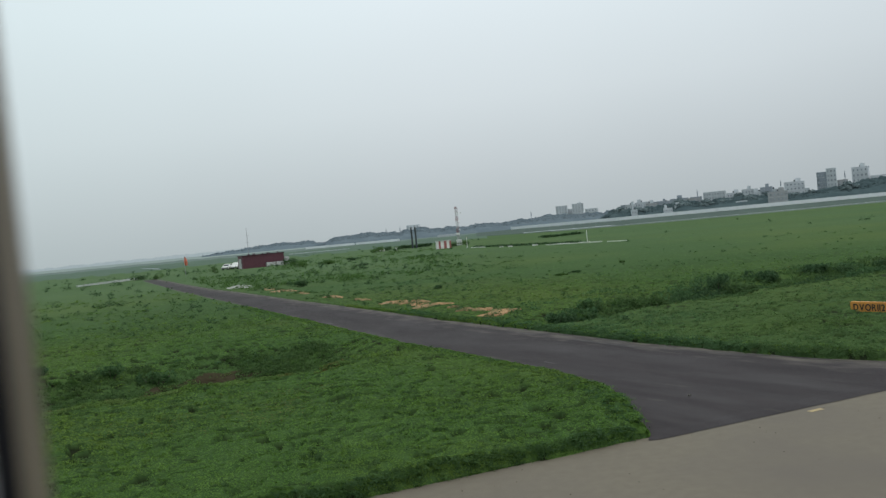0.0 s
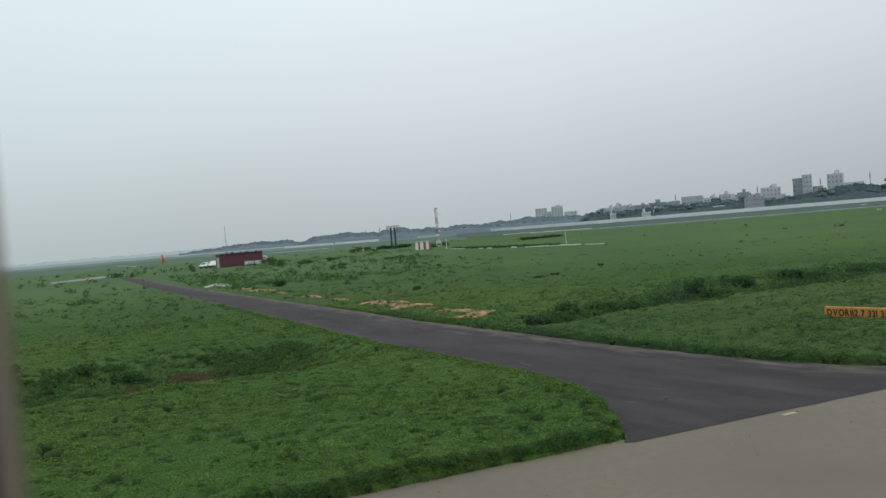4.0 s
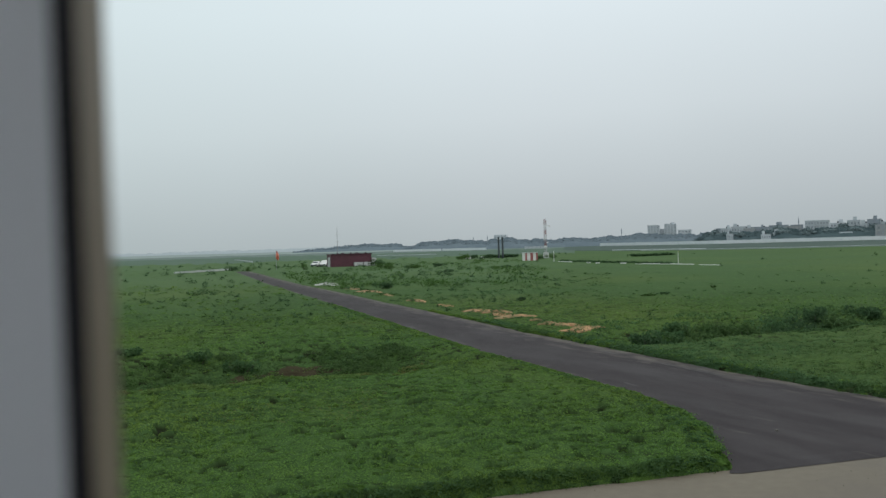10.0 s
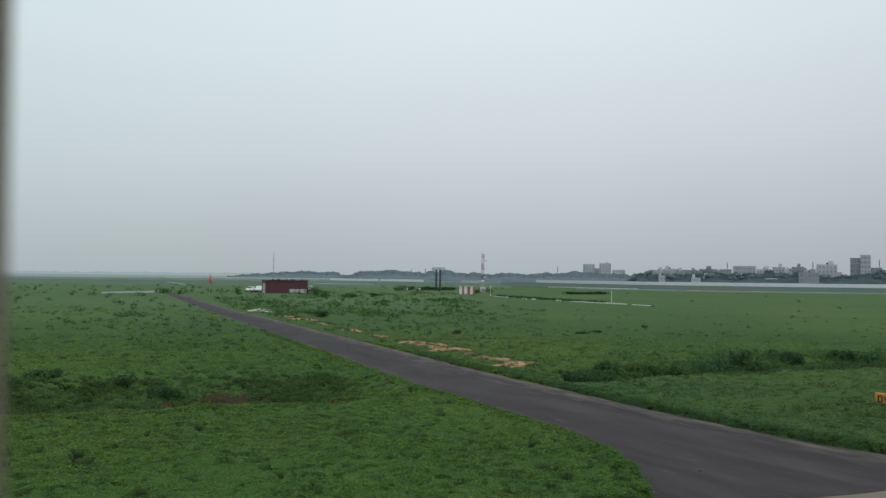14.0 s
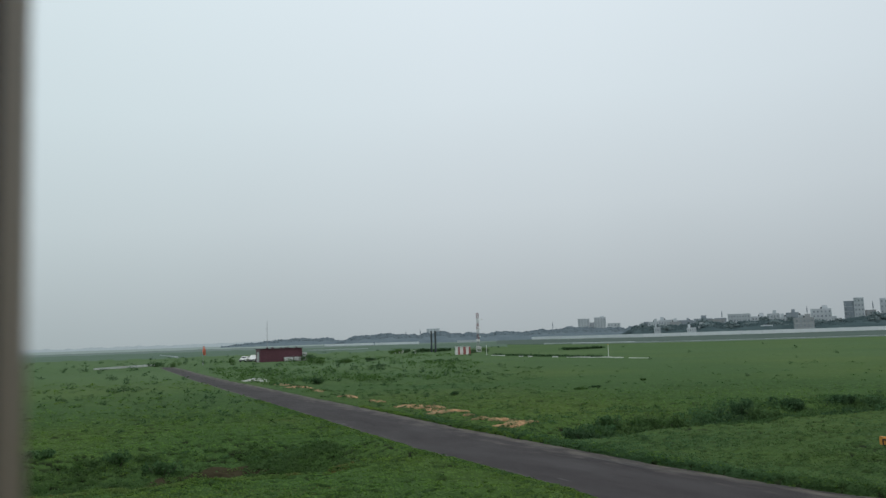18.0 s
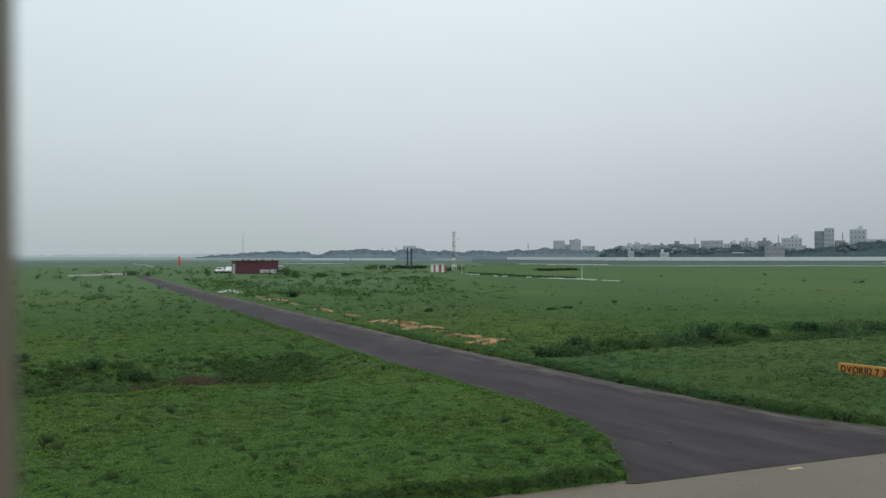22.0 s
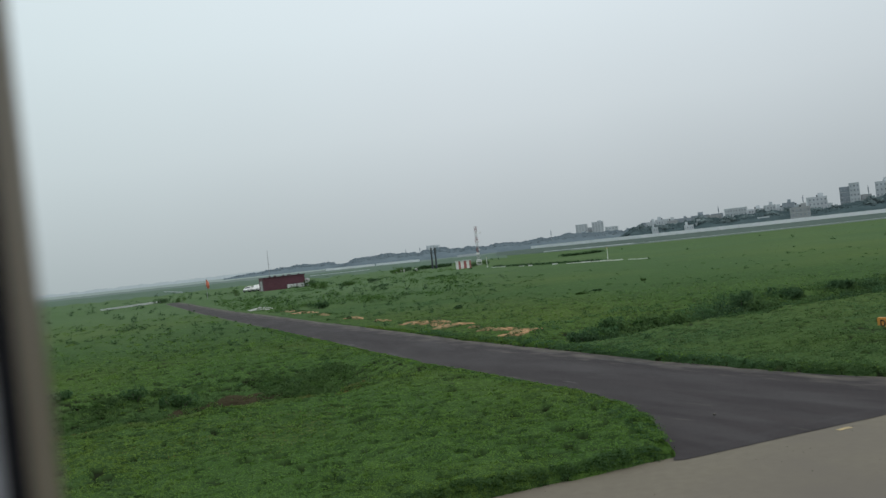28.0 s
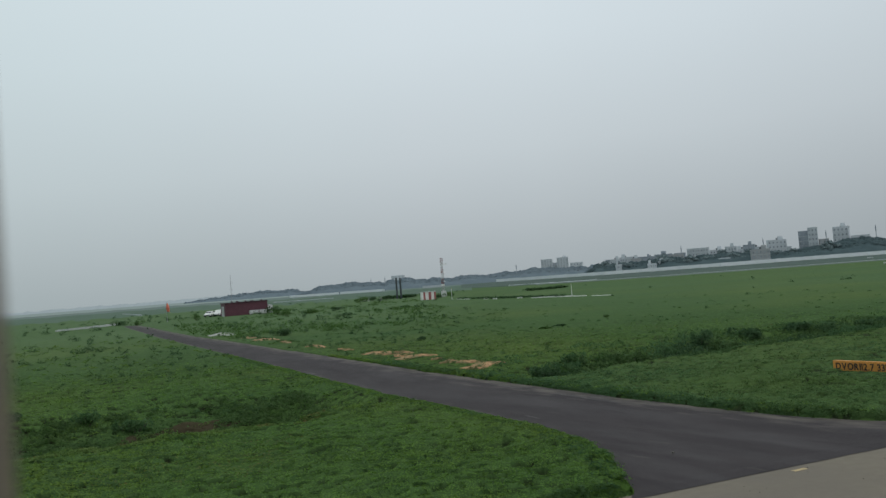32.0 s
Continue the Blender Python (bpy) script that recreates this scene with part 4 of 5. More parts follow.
# low white marker boards beside the runway
for x, y, w in ((196.0, 351.8, 2.2), (120.0, 208.1, 1.2)):
    mb = thing("marker_board", pose(x, y, float(land(x, y)) if y < 300 else 0.22, 0, 0, -30), "low white marker board on two short legs beside the runway", "marker board", "runway marker boards")
    part("board", box(0, 0, 0.52, w, 0.12, 0.36, 0.02), OFFWHITE, mb)
    for k in (-0.4, 0.4):
        part("leg", box(k * w, 0, 0.17, 0.09, 0.09, 0.42), STEEL, mb)

# ---- leaves ----


def leaf_mesh(name, c, size, material, parent=None, flat=0.5, stretch=1.6, r=rng, up=None):
    """Small diamond leaves, one quad each, at centres c; they lie about square to up, where it is given."""
    k = len(c)
    a = r.uniform(0, 2 * np.pi, k)
    tilt = r.normal(0, flat, k)
    roll = r.normal(0, flat, k)
    d = np.stack((np.cos(a) * np.cos(tilt), np.sin(a) * np.cos(tilt), np.sin(tilt)), -1)
    s = np.stack((-np.sin(a) * np.cos(roll), np.cos(a) * np.cos(roll), np.sin(roll)), -1)
    if up is not None:
        e1 = np.stack((up[:, 2], 0 * a, -up[:, 0]), -1)
        e1 /= np.linalg.norm(e1, axis=1, keepdims=True)
        e2 = np.cross(up, e1)
        d = e1 * d[:, :1] + e2 * d[:, 1:2] + up * d[:, 2:]
        s = e1 * s[:, :1] + e2 * s[:, 1:2] + up * s[:, 2:]
    s1 = np.asarray(size)[:, None]
    v = np.stack((c - d * s1 * stretch / 2, c + s * s1 * 0.5, c + d * s1 * stretch / 2, c - s * s1 * 0.5), 1).reshape(-1, 3)
    return raw(name, v, np.arange(4 * k).reshape(-1, 4), material, parent)


# low creeping plants over the near and middle ground
def scatter(count, r0, r1, power, a0=-43.0, a1=47.0):
    a = np.radians(rng.uniform(a0, a1, count))
    q = rng.uniform(0, 1, count) ** power
    r = r0 * (r1 / r0) ** q
    return r * np.sin(a), r * np.cos(a), r


x, y, r = scatter(520000, 12.4, 66.0, 1.05)
ok = (paved(x, y) < 0.12) & (rng.uniform(0, 1, len(x)) < np.clip((66 - r) / 28, 0, 1))
for px, py, lx, ly, t in PATCHES + ((-9.6, 31.3, 2.1, 0.9, 21),):
    ct, st = math.cos(radians(t)), math.sin(radians(t))
    dx, dy = x - px, y - py
    ok &= ((dx * ct + dy * st) / lx) ** 2 + ((dy * ct - dx * st) / ly) ** 2 > rng.uniform(0.25, 1.0, len(x))
x, y, r = x[ok], y[ok], r[ok]
k = 60000                                        # the steep edge of the mat wants more
u_, e_ = rng.uniform(-13, 9.0, k), EDGE_N + rng.uniform(-0.10, 0.28, k)
yl, yr = 15.4 + 34 * rng.uniform(0, 1, k) ** 1.5, 19.2 + 34 * rng.uniform(0, 1, k) ** 1.5
xl, xr = np.interp(yl, ROAD_Y, ROAD_L) - rng.uniform(-0.12, 0.30, k), np.interp(yr, ROAD_RY, ROAD_R) + rng.uniform(-0.12, 0.30, k)
x, y = np.concatenate((x, u_ * U.x + e_ * N.x, xl, xr)), np.concatenate((y, u_ * U.y + e_ * N.y, yl, yr))
r = np.hypot(x, y)
g = land(x, y)
ok = (g > np.where(paved(x, y) > -0.5, -0.02, -9)) & (((plants(x, y) > rng.uniform(0.02, 0.30, len(x))) & (gaps(x, y) < 0.5)) | (r > rng.uniform(45, 70, len(x))))
x, y, r, g = x[ok], y[ok], r[ok], g[ok]
hgt = 0.003 + 0.012 * rng.uniform(0, 1, len(x)) ** 1.5
slope = np.stack((g - land(x + 0.05, y), g - land(x, y + 0.05), np.full(len(x), 0.05)), -1)
slope /= np.linalg.norm(slope, axis=1, keepdims=True)
size = (0.018 + 0.022 * rng.uniform(0, 1, len(x)) ** 2) * (r / 15.0) ** 0.70
# the ditch's far bank and bed carry darker growth, its colour including their shade
nn = x * N.x + y * N.y - ditch_rim(x, y)
dry = smooth_noise(x, y, 5.0, 13) * 0.75 + smooth_noise(x, y, 1.1, 27) * 0.25 + rng.normal(0, 0.06, len(x)) > 0.93
dry |= (np.abs(nn + 0.20) < 0.22) & (rng.uniform(0, 1, len(x)) < 0.10) & (paved(x, y) < -1.5) & (smooth_noise(x, y, 1.6, 14) > 0.35)
bank = (g < -0.28 + rng.normal(0, 0.16, len(x))) & (nn > 0) & (nn < 12) & (paved(x, y) < -1.0)
dry &= ~bank
across = (x > np.interp(y, ROAD_RY, ROAD_R) - 0.5) & (y > 19) & (nn + rng.normal(0, 0.4, len(x)) < 0.4)
for nm, sel, mt, lab in (("cool_grass", ~dry & ~bank & across, LEAF_COOL, "dense low bluish green weeds across the road"), ("grass", ~dry & ~bank & ~across, LEAF, "dense low mat of green weeds and grass"), ("dry_grass", dry, LEAF_DRY, "yellowish dry weeds among the grass"),
                         ("ditch_weeds", bank, LEAF_BANK, "weeds filling the drainage ditch, coloured dark as if shaded")):
    tagged(leaf_mesh(nm, np.stack((x[sel], y[sel], g[sel] + hgt[sel]), -1), size[sel] * (1.4 if nm == "ditch_weeds" else 1.0), mt, flat=0.5 if nm == "ditch_weeds" else 0.24, up=slope[sel]), lab, "grass", kind="stuff")


def tufts(name, x, y, wid, tall, per, leaf, material, label, spread=0.6, flat=0.6):
    """Low tufts: a dome of small leaves each."""
    k = len(x)
    base = land(x, y)
    cs, ss = [], []
    for j in range(per):
        ox, oy = rng.normal(0, spread, k) * wid, rng.normal(0, spread, k) * wid
        lift = np.clip(1 - (ox * ox + oy * oy) / (2.6 * wid * wid), 0.05, 1) * tall * rng.uniform(0.25, 1.0, k) ** 0.6
        cs.append(np.stack((x + ox, y + oy, base + lift), -1))
        ss.append(leaf * rng.uniform(0.6, 1.2, k))
    return tagged(leaf_mesh(name, np.concatenate(cs), np.concatenate(ss), material, flat=flat), label, "weeds", kind="stuff")


# sprigs that stand out of the near mat
x, y, r = scatter(13000, 12.6, 110.0, 0.9)
ok = (paved(x, y) < -0.25) & (smooth_noise(x, y, 1.1, 17) * 0.6 + smooth_noise(x, y, 3.4, 18) * 0.4 > rng.uniform(0.35, 0.75, len(x)))
ok &= (x < y * 0.1) | (r < rng.uniform(35, 70, len(x))) | (rng.uniform(0, 1, len(x)) < 0.12)
x, y, r = x[ok], y[ok], r[ok]
dark = rng.uniform(0, 1, len(x)) < 0.42
cool = (x > np.interp(y, ROAD_RY, ROAD_R) - 0.5) & (y > 19)
for sel, mt, lab in ((~dark & cool, LEAF_COOL, "bluish sprigs of weeds across the road"), (~dark & ~cool, LEAF, "bright sprigs of weeds in the near grass"), (dark, LEAF_BANK, "dark sprigs of weeds in the near grass")):
    k = int(sel.sum())
    wid = rng.uniform(0.06, 0.22, k) * (r[sel] / 18) ** 0.5
    tufts("weed_sprigs", x[sel], y[sel], wid, wid * 0.6, 22, (r[sel] / 16) ** 0.5 * 0.036, mt, lab)

# rank growth along the pavement's edge
k = 1500
for mt, lab in ((LEAF_COOL, "low cool green weeds along the edge of the concrete"), (LEAF_MID, "mid green weeds along the edge of the concrete")):
    u_, e_ = rng.uniform(-14, 8.7, k), EDGE_N + rng.uniform(-0.02, 0.22, k)
    tufts("verge_weeds", u_ * U.x + e_ * N.x, u_ * U.y + e_ * N.y, rng.uniform(0.05, 0.12, k), rng.uniform(0.02, 0.07, k), 20, np.full(k, 0.028), mt, lab)
k = 800
for mt, lab in ((LEAF_COOL, "cool green weeds along the verge of the road"), (LEAF, "bright green weeds along the verge of the road")):
    few = k if mt is LEAF_COOL else 160
    y_ = 19.3 + 26 * rng.uniform(0, 1, few) ** 1.5
    x_ = np.interp(y_, ROAD_RY, ROAD_R) + rng.uniform(-0.05, 1.1, few) * rng.uniform(0.3, 1, few)
    tufts("verge_weeds", x_, y_, rng.uniform(0.08, 0.24, few), rng.uniform(0.03, 0.14, few), 20, 0.034 * (y_ / 18) ** 0.6, mt, lab)
    y_ = 16.0 + 45 * rng.uniform(0, 1, k) ** 1.6
    x_ = np.interp(y_, ROAD_Y, ROAD_L) - rng.uniform(0.05, 0.7, k)
    tufts("verge_weeds", x_, y_, rng.uniform(0.06, 0.16, k), rng.uniform(0.01, 0.05, k) * 16 / y_ ** 0.9, 18, 0.030 * (y_ / 16) ** 0.6, mt, lab)

# weeds that break up the bare patches
px_, py_ = [], []
for px, py, lx, ly, t in PATCHES:
    for i in range(int(6 + 12 * lx)):
        a, q = rng.uniform(0, 6.3), rng.uniform(0.2, 1.25)
        ct, st = math.cos(radians(t)), math.sin(radians(t))
        px_.append(px + q * (lx * math.cos(a) * ct - ly * math.sin(a) * st))
        py_.append(py + q * (lx * math.cos(a) * st + ly * math.sin(a) * ct))
px_, py_ = np.array(px_), np.array(py_)
ok = paved(px_, py_) < -0.15
k = int(ok.sum())
tufts("patch_weeds", px_[ok], py_[ok], rng.uniform(0.08, 0.22, k), rng.uniform(0.05, 0.20, k), 24, 0.05 * (py_[ok] / 40), LEAF_COOL, "weeds growing over the bare sandy patches")

# the ditch: rank growth on its far bank and bed, sprigs on its rim
k = 5200
u_, d_ = rng.uniform(-14, 7.5, k), 1.6 + 8.6 * rng.beta(1.3, 1.7, k)
x_, y_ = u_ * U.x + 27.5 * N.x, u_ * U.y + 27.5 * N.y
rim = ditch_rim(x_, y_)
x_, y_ = u_ * U.x + (rim + d_) * N.x, u_ * U.y + (rim + d_) * N.y
ok = (paved(x_, y_) < -1.2) & (smooth_noise(x_, y_, 1.7, 28) > rng.uniform(0.15, 0.7, k) + 0.05 * np.clip(d_ - 5, 0, 9)) & (np.hypot((x_ + 9.6) * 0.45, y_ - 31.5) > rng.uniform(0.2, 0.9, k))
x_, y_ = x_[ok], y_[ok]
k = len(x_)
wid = rng.uniform(0.12, 0.34, k) * np.interp(np.abs(y_ * N.y + x_ * N.x - ditch_rim(x_, y_) - 4.5), (0, 4.5), (1.35, 0.7))
pick = rng.uniform(0, 1, k)
for lo, hi, mt, lab in ((0, 0.5, LEAF_BANK, "dark weeds on the ditch bank"), (0.5, 0.8, LEAF_MID, "mid green weeds on the ditch bank"), (0.8, 1.0, LEAF_COOL, "lighter weeds on the ditch bank")):
    sel = (pick >= lo) & (pick < hi)
    tufts("bank_growth", x_[sel], y_[sel], wid[sel], wid[sel] * rng.uniform(0.5, 1.1, int(sel.sum())), 30, np.full(int(sel.sum()), 0.062), mt, lab)
k = 900
u_ = rng.uniform(-14, 6.6, k)
x_, y_ = u_ * U.x + 27.5 * N.x, u_ * U.y + 27.5 * N.y
rim = ditch_rim(x_, y_) - rng.uniform(0.0, 0.5, k)
x_, y_ = u_ * U.x + rim * N.x, u_ * U.y + rim * N.y
ok = smooth_noise(x_, y_, 0.8, 29) > 0.4
tufts("rim_sprigs", x_[ok], y_[ok], rng.uniform(0.08, 0.2, int(ok.sum())), rng.uniform(0.02, 0.08, int(ok.sum())), 22, np.full(int(ok.sum()), 0.045), LEAF_RIM, "yellowish weeds along the edge of the ditch")
ok = smooth_noise(x_, y_, 0.6, 34) > 0.62
tufts("rim_sprigs", x_[ok], y_[ok], rng.uniform(0.06, 0.16, int(ok.sum())), rng.uniform(0.02, 0.09, int(ok.sum())), 18, np.full(int(ok.sum()), 0.045), LEAF_DRY, "dry tan weeds along the edge of the ditch")

# thinner cover farther off
x, y, r = scatter(80000, 44.0, 240.0, 0.8)
ok = (paved(x, y) < -0.2) & (smooth_noise(x, y, 3.5, 15) * 0.6 + smooth_noise(x, y, 11.0, 16) * 0.4 > rng.uniform(0.2, 0.7, len(x)))
ok &= (x < y * 0.1) | (rng.uniform(55, 90, len(x)) > r) | (rng.uniform(0, 1, len(x)) < 0.45)        # the mown grass to the east is smoother
x, y, r = x[ok], y[ok], r[ok]
tagged(leaf_mesh("meadow_grass", np.stack((x, y, land(x, y) + rng.uniform(0.01, 0.06, len(x))), -1), rng.uniform(0.09, 0.20, len(x)) * (r / 60) ** 0.5, LEAF_FIELD, flat=0.05), "uneven grass of the wide field", "grass", kind="stuff")

# scattered darker weed tufts, thinning out far away
tx, ty, tr = scatter(3300, 30.0, 330.0, 0.75)
ok = (paved(tx, ty) < -0.4) & (rng.uniform(0, 1, len(tx)) < np.clip(smooth_noise(tx, ty, 9.0, 21) * 1.7 - 0.45, 0.05, 1) * np.where(tx > ty * 0.05, np.where(tr > 60, 0.025, 0.30), 1.0))
tx, ty, tr = tx[ok], ty[ok], tr[ok]
cs, ss = [], []
wid = rng.uniform(0.10, 0.36, len(tx)) * np.clip(tr / 70, 0.7, 1.8)
base_z = land(tx, ty)
for j in range(30):
    ox, oy, oz = rng.normal(0, 0.50, len(tx)) * wid, rng.normal(0, 0.50, len(tx)) * wid, np.abs(rng.normal(0, 0.48, len(tx))) * wid
    cs.append(np.stack((tx + ox, ty + oy, base_z + oz + 0.03), -1))
    ss.append(wid * rng.uniform(0.22, 0.42, len(tx)))
tagged(leaf_mesh("weeds", np.concatenate(cs), np.concatenate(ss), LEAF_DARK, flat=0.7), "scattered dark green weed tufts in the field", "weeds", kind="stuff")


# rough weeds round the shed and along the far road
tx, ty, tr = scatter(900, 85.0, 215.0, 1.0, -17.0, 1.0)
ok = (paved(tx, ty) < -0.6) & (rng.uniform(0, 1, len(tx)) < np.clip(smooth_noise(tx, ty, 16.0, 23) * 2.2 - 0.6, 0.02, 1))
tx, ty = tx[ok], ty[ok]
wid = rng.uniform(0.2, 0.6, len(tx))
cs, ss = [], []
for j in range(26):
    cs.append(np.stack((tx + rng.normal(0, 1.1, len(tx)) * wid, ty + rng.normal(0, 1.1, len(tx)) * wid, land(tx, ty) + np.abs(rng.normal(0, 0.45, len(tx))) * wid + 0.03), -1))
    ss.append(wid * rng.uniform(0.25, 0.5, len(tx)))
tagged(leaf_mesh("rough_weeds", np.concatenate(cs), np.concatenate(ss), LEAF_MID, flat=0.6), "rough dark weeds in the field near the shed", "weeds", kind="stuff")


def bush(x, y, w, h, label, group="", leaves=420, material=None, seed=0):
    r = np.random.default_rng(seed)
    z0 = float(land(x, y))
    b = thing("bush", pose(x, y, z0 - 0.05), label, "bush", group)
    lobes = [(r.normal(0, w * 0.42), r.normal(0, w * 0.30), r.uniform(0.25, 0.72) * h, r.uniform(0.25, 0.5)) for _ in range(9)]
    cs = []
    for i in range(leaves):
        lx, ly, lz, lr = lobes[r.integers(len(lobes))]
        d = r.normal(0, 1, 3)
        d /= np.linalg.norm(d)
        q = r.uniform(0.55, 1.0)
        cs.append((lx + d[0] * lr * w * q, ly + d[1] * lr * w * q, max(0.02, lz + d[2] * lr * h * q)))
    leaf_mesh("foliage", np.array(cs), r.uniform(0.06, 0.12, leaves) * (w / 0.9) ** 0.7, material or LEAF_DARK, b, flat=0.8, r=r)
    bm = bmesh.new()
    for lx, ly, lz, lr in lobes[:6]:
        tube((lx * 0.2, ly * 0.2, -0.1), (lx, ly, lz), 0.022, 0.008, seg=5, bm=bm)
    part("stems", bm, BARK, b)
    return b


# ragged scrub that fills the ditch beyond the road, and taller weeds on the other ditch's bank
def scrub(name, u0, u1, n0, n1, count, tall, size, material, seed, label):
    r = np.random.default_rng(seed)
    su, sn = r.uniform(u0, u1, count), n0 + (n1 - n0) * r.beta(1.6, 1.8, count)
    px, py = su * U.x + sn * N.x, su * U.y + sn * N.y
    dn = ditch_rim(px, py)
    px, py = px + N.x * dn, py + N.y * dn
    body = smooth_noise(px, py, 2.6, seed) * 0.55 + smooth_noise(px, py, 0.9, seed + 1) * 0.45
    top = tall * np.clip(body * 3.2 - 1.45, 0, 1)
    top = top * np.interp(su, (28, 36), (1.0, 0.6)) * np.clip(-road_inside(px, py) / 4.0 - 0.3, 0, 1)
    ok = (paved(px, py) < -1.2) & (top > 0.05)
    top, px, py = top[ok], px[ok], py[ok]
    k = len(px)
    c = np.stack((px, py, land(px, py) + top * r.uniform(0.1, 1.0, k) ** 0.6), -1)
    return tagged(leaf_mesh(name, c, r.uniform(0.5, 1.0, k) * size, material, flat=0.75, r=r), label, "weeds", kind="stuff")


scrub("ditch_scrub", 19.0, 46.0, 0.2, 5.0, 10000, 0.55, 0.13, LEAF_BANK, 81, "ragged dark green scrub filling the drainage ditch")
scrub("ditch_scrub", 15.5, 46.0, 0.0, 8.5, 15000, 0.36, 0.12, LEAF_COOL, 85, "lighter green weeds among the ditch scrub")
scrub("rim_weeds", -12.0, 7.6, -0.40, 0.10, 9000, 0.13, 0.055, LEAF, 92, "lighter weeds along the edge of the ditch")
scrub("rim_weeds", 17.0, 44.0, -0.40, 0.10, 7000, 0.15, 0.065, LEAF_COOL, 95, "pale weeds along the edge of the ditch")
DITCH = "dark leafy bush growing in the drainage ditch"
SPOTS = [(8.2, 36.3, 0.80, 0.85), (5.0, 35.2, 0.70, 0.55), (5.8, 35.6, 0.6, 0.4), (9.8, 38.0, 0.65, 0.75), (11.2, 38.2, 0.7, 0.55), (12.6, 38.2, 0.8, 0.75), (14.1, 38.9, 1.1, 0.9), (13.6, 40.6, 0.9, 1.0),
         (15.3, 38.9, 0.7, 0.5), (16.6, 39.6, 0.6, 0.45), (18.0, 40.4, 0.7, 0.55), (19.5, 41.2, 0.8, 0.6), (22.0, 42.6, 0.8, 0.55), (24.3, 44.0, 0.8, 0.5), (25.8, 44.3, 0.7, 0.65), (28.2, 45.8, 0.9, 0.5),
         (31.0, 47.2, 1.0, 0.6), (33.5, 48.6, 1.0, 0.6), (36.5, 50.0, 1.1, 0.7), (40.0, 51.5, 1.1, 0.7)]
SPOTS += [(-13.6, 31.9, 0.55, 0.52), (-11.7, 31.5, 0.55, 0.50), (-16.4, 31.6, 0.8, 0.4), (-19.0, 30.6, 0.9, 0.4), (-22.0, 29.4, 1.0, 0.45)]
rb = random.Random(77)
for k in range(24):                              # smaller growth between them
    uu, dn = 16.5 + 28.5 * (k + rb.random()) / 24, rb.uniform(0.6, 4.2)
    c = U * uu
    c = c + N * (float(ditch_rim(c.x + N.x * 30, c.y + N.y * 30)) + dn)
    SPOTS.append((c.x, c.y, rb.uniform(0.45, 1.25), rb.uniform(0.25, 0.52)))
for i, (x, y, w, h) in enumerate(SPOTS):
    bush(x, y, w * 1.15, h * 1.2, DITCH, "bushes along the ditch", int(320 + 520 * w), (LEAF_COOL, None, LEAF_MID, LEAF_COOL)[i % 4] if i > 24 else (LEAF_DARK if i % 3 else LEAF_BANK) if i < 20 else LEAF_COOL, 100 + i)
FIELD = "dark green bush standing alone in the field"
for i, (az, d, w, h) in enumerate(((-10.2, 83.0, 1.1, 1.1), (-10.4, 158.0, 2.0, 1.8), (-10.9, 190.0, 2.2, 1.9), (-19.6, 178.0, 1.2, 1.6), (-20.8, 190.0, 1.8, 1.5), (-4.4, 240, 2.6, 2.2), (-3.9, 246, 2.2, 1.8), (-4.9, 236, 1.8, 1.5),
                                  (-1.5, 150, 1.6, 0.6), (-2.4, 149, 1.2, 0.5), (0.9, 214, 1.6, 1.5), (1.6, 233, 1.6, 1.6), (-3.2, 236, 1.6, 1.2), (-15.9, 180, 1.3, 2.0), (-6.6, 170, 1.6, 0.9), (-8.1, 160, 1.8, 0.9),
                                  (-0.6, 60, 0.5, 0.4), (8.2, 62, 0.5, 0.28), (9.2, 64, 0.45, 0.25), (12.4, 72, 0.3, 0.35), (-5.8, 130, 0.9, 0.6))):
    x, y = polar(az, d)
    bush(x, y, w, h * 0.8, FIELD, "bushes in the field", 600, LEAF_MID if i % 2 else None, 200 + i)


def hedge(az0, d0, az1, d1, h, label, seed):
    r = np.random.default_rng(seed)
    p, q = np.array(polar(az0, d0)), np.array(polar(az1, d1))
    k = 900
    f = r.uniform(0, 1, k)
    c = p[None] * (1 - f[:, None]) + q[None] * f[:, None] + r.normal(0, 0.5, (k, 2))
    zz = np.abs(r.uniform(0.0, 1.0, k)) ** 0.7 * h * (0.7 + 0.5 * smooth_noise(f * 40, f * 0, 3.0, seed))
    hb = thing("hedge", Matrix.Identity(4), label, "hedge")
    leaf_mesh("foliage", np.column_stack((c, zz + 0.02)), r.uniform(0.25, 0.55, k), LEAF_DARK, hb, flat=0.8, r=r)
    st = bmesh.new()
    for i in range(14):
        c0 = p + (q - p) * (i + 0.5) / 14
        tube((c0[0], c0[1], -0.1), (c0[0] + 0.1, c0[1], h * 0.7), 0.03, 0.015, seg=5, bm=st)
    part("stems", st, BARK, hb)


hedge(-3.15, 262, -0.85, 262, 0.95, "long low dark hedge round the twin poles", 31)
hedge(7.15, 222, 9.75, 232, 0.55, "low dark hedge across the grass", 32)
hedge(2.3, 186, 9.6, 146, 0.20, "thin line of dark weeds behind the drain kerb", 34)


# ---- trees and woods ----


ico = bmesh.new()
bmesh.ops.create_icosphere(ico, subdivisions=2, radius=1.0)
ICO_V = np.array([v.co[:] for v in ico.verts])
ICO_F = np.array([[v.index for v in f.verts] for f in ico.faces])
ico.free()


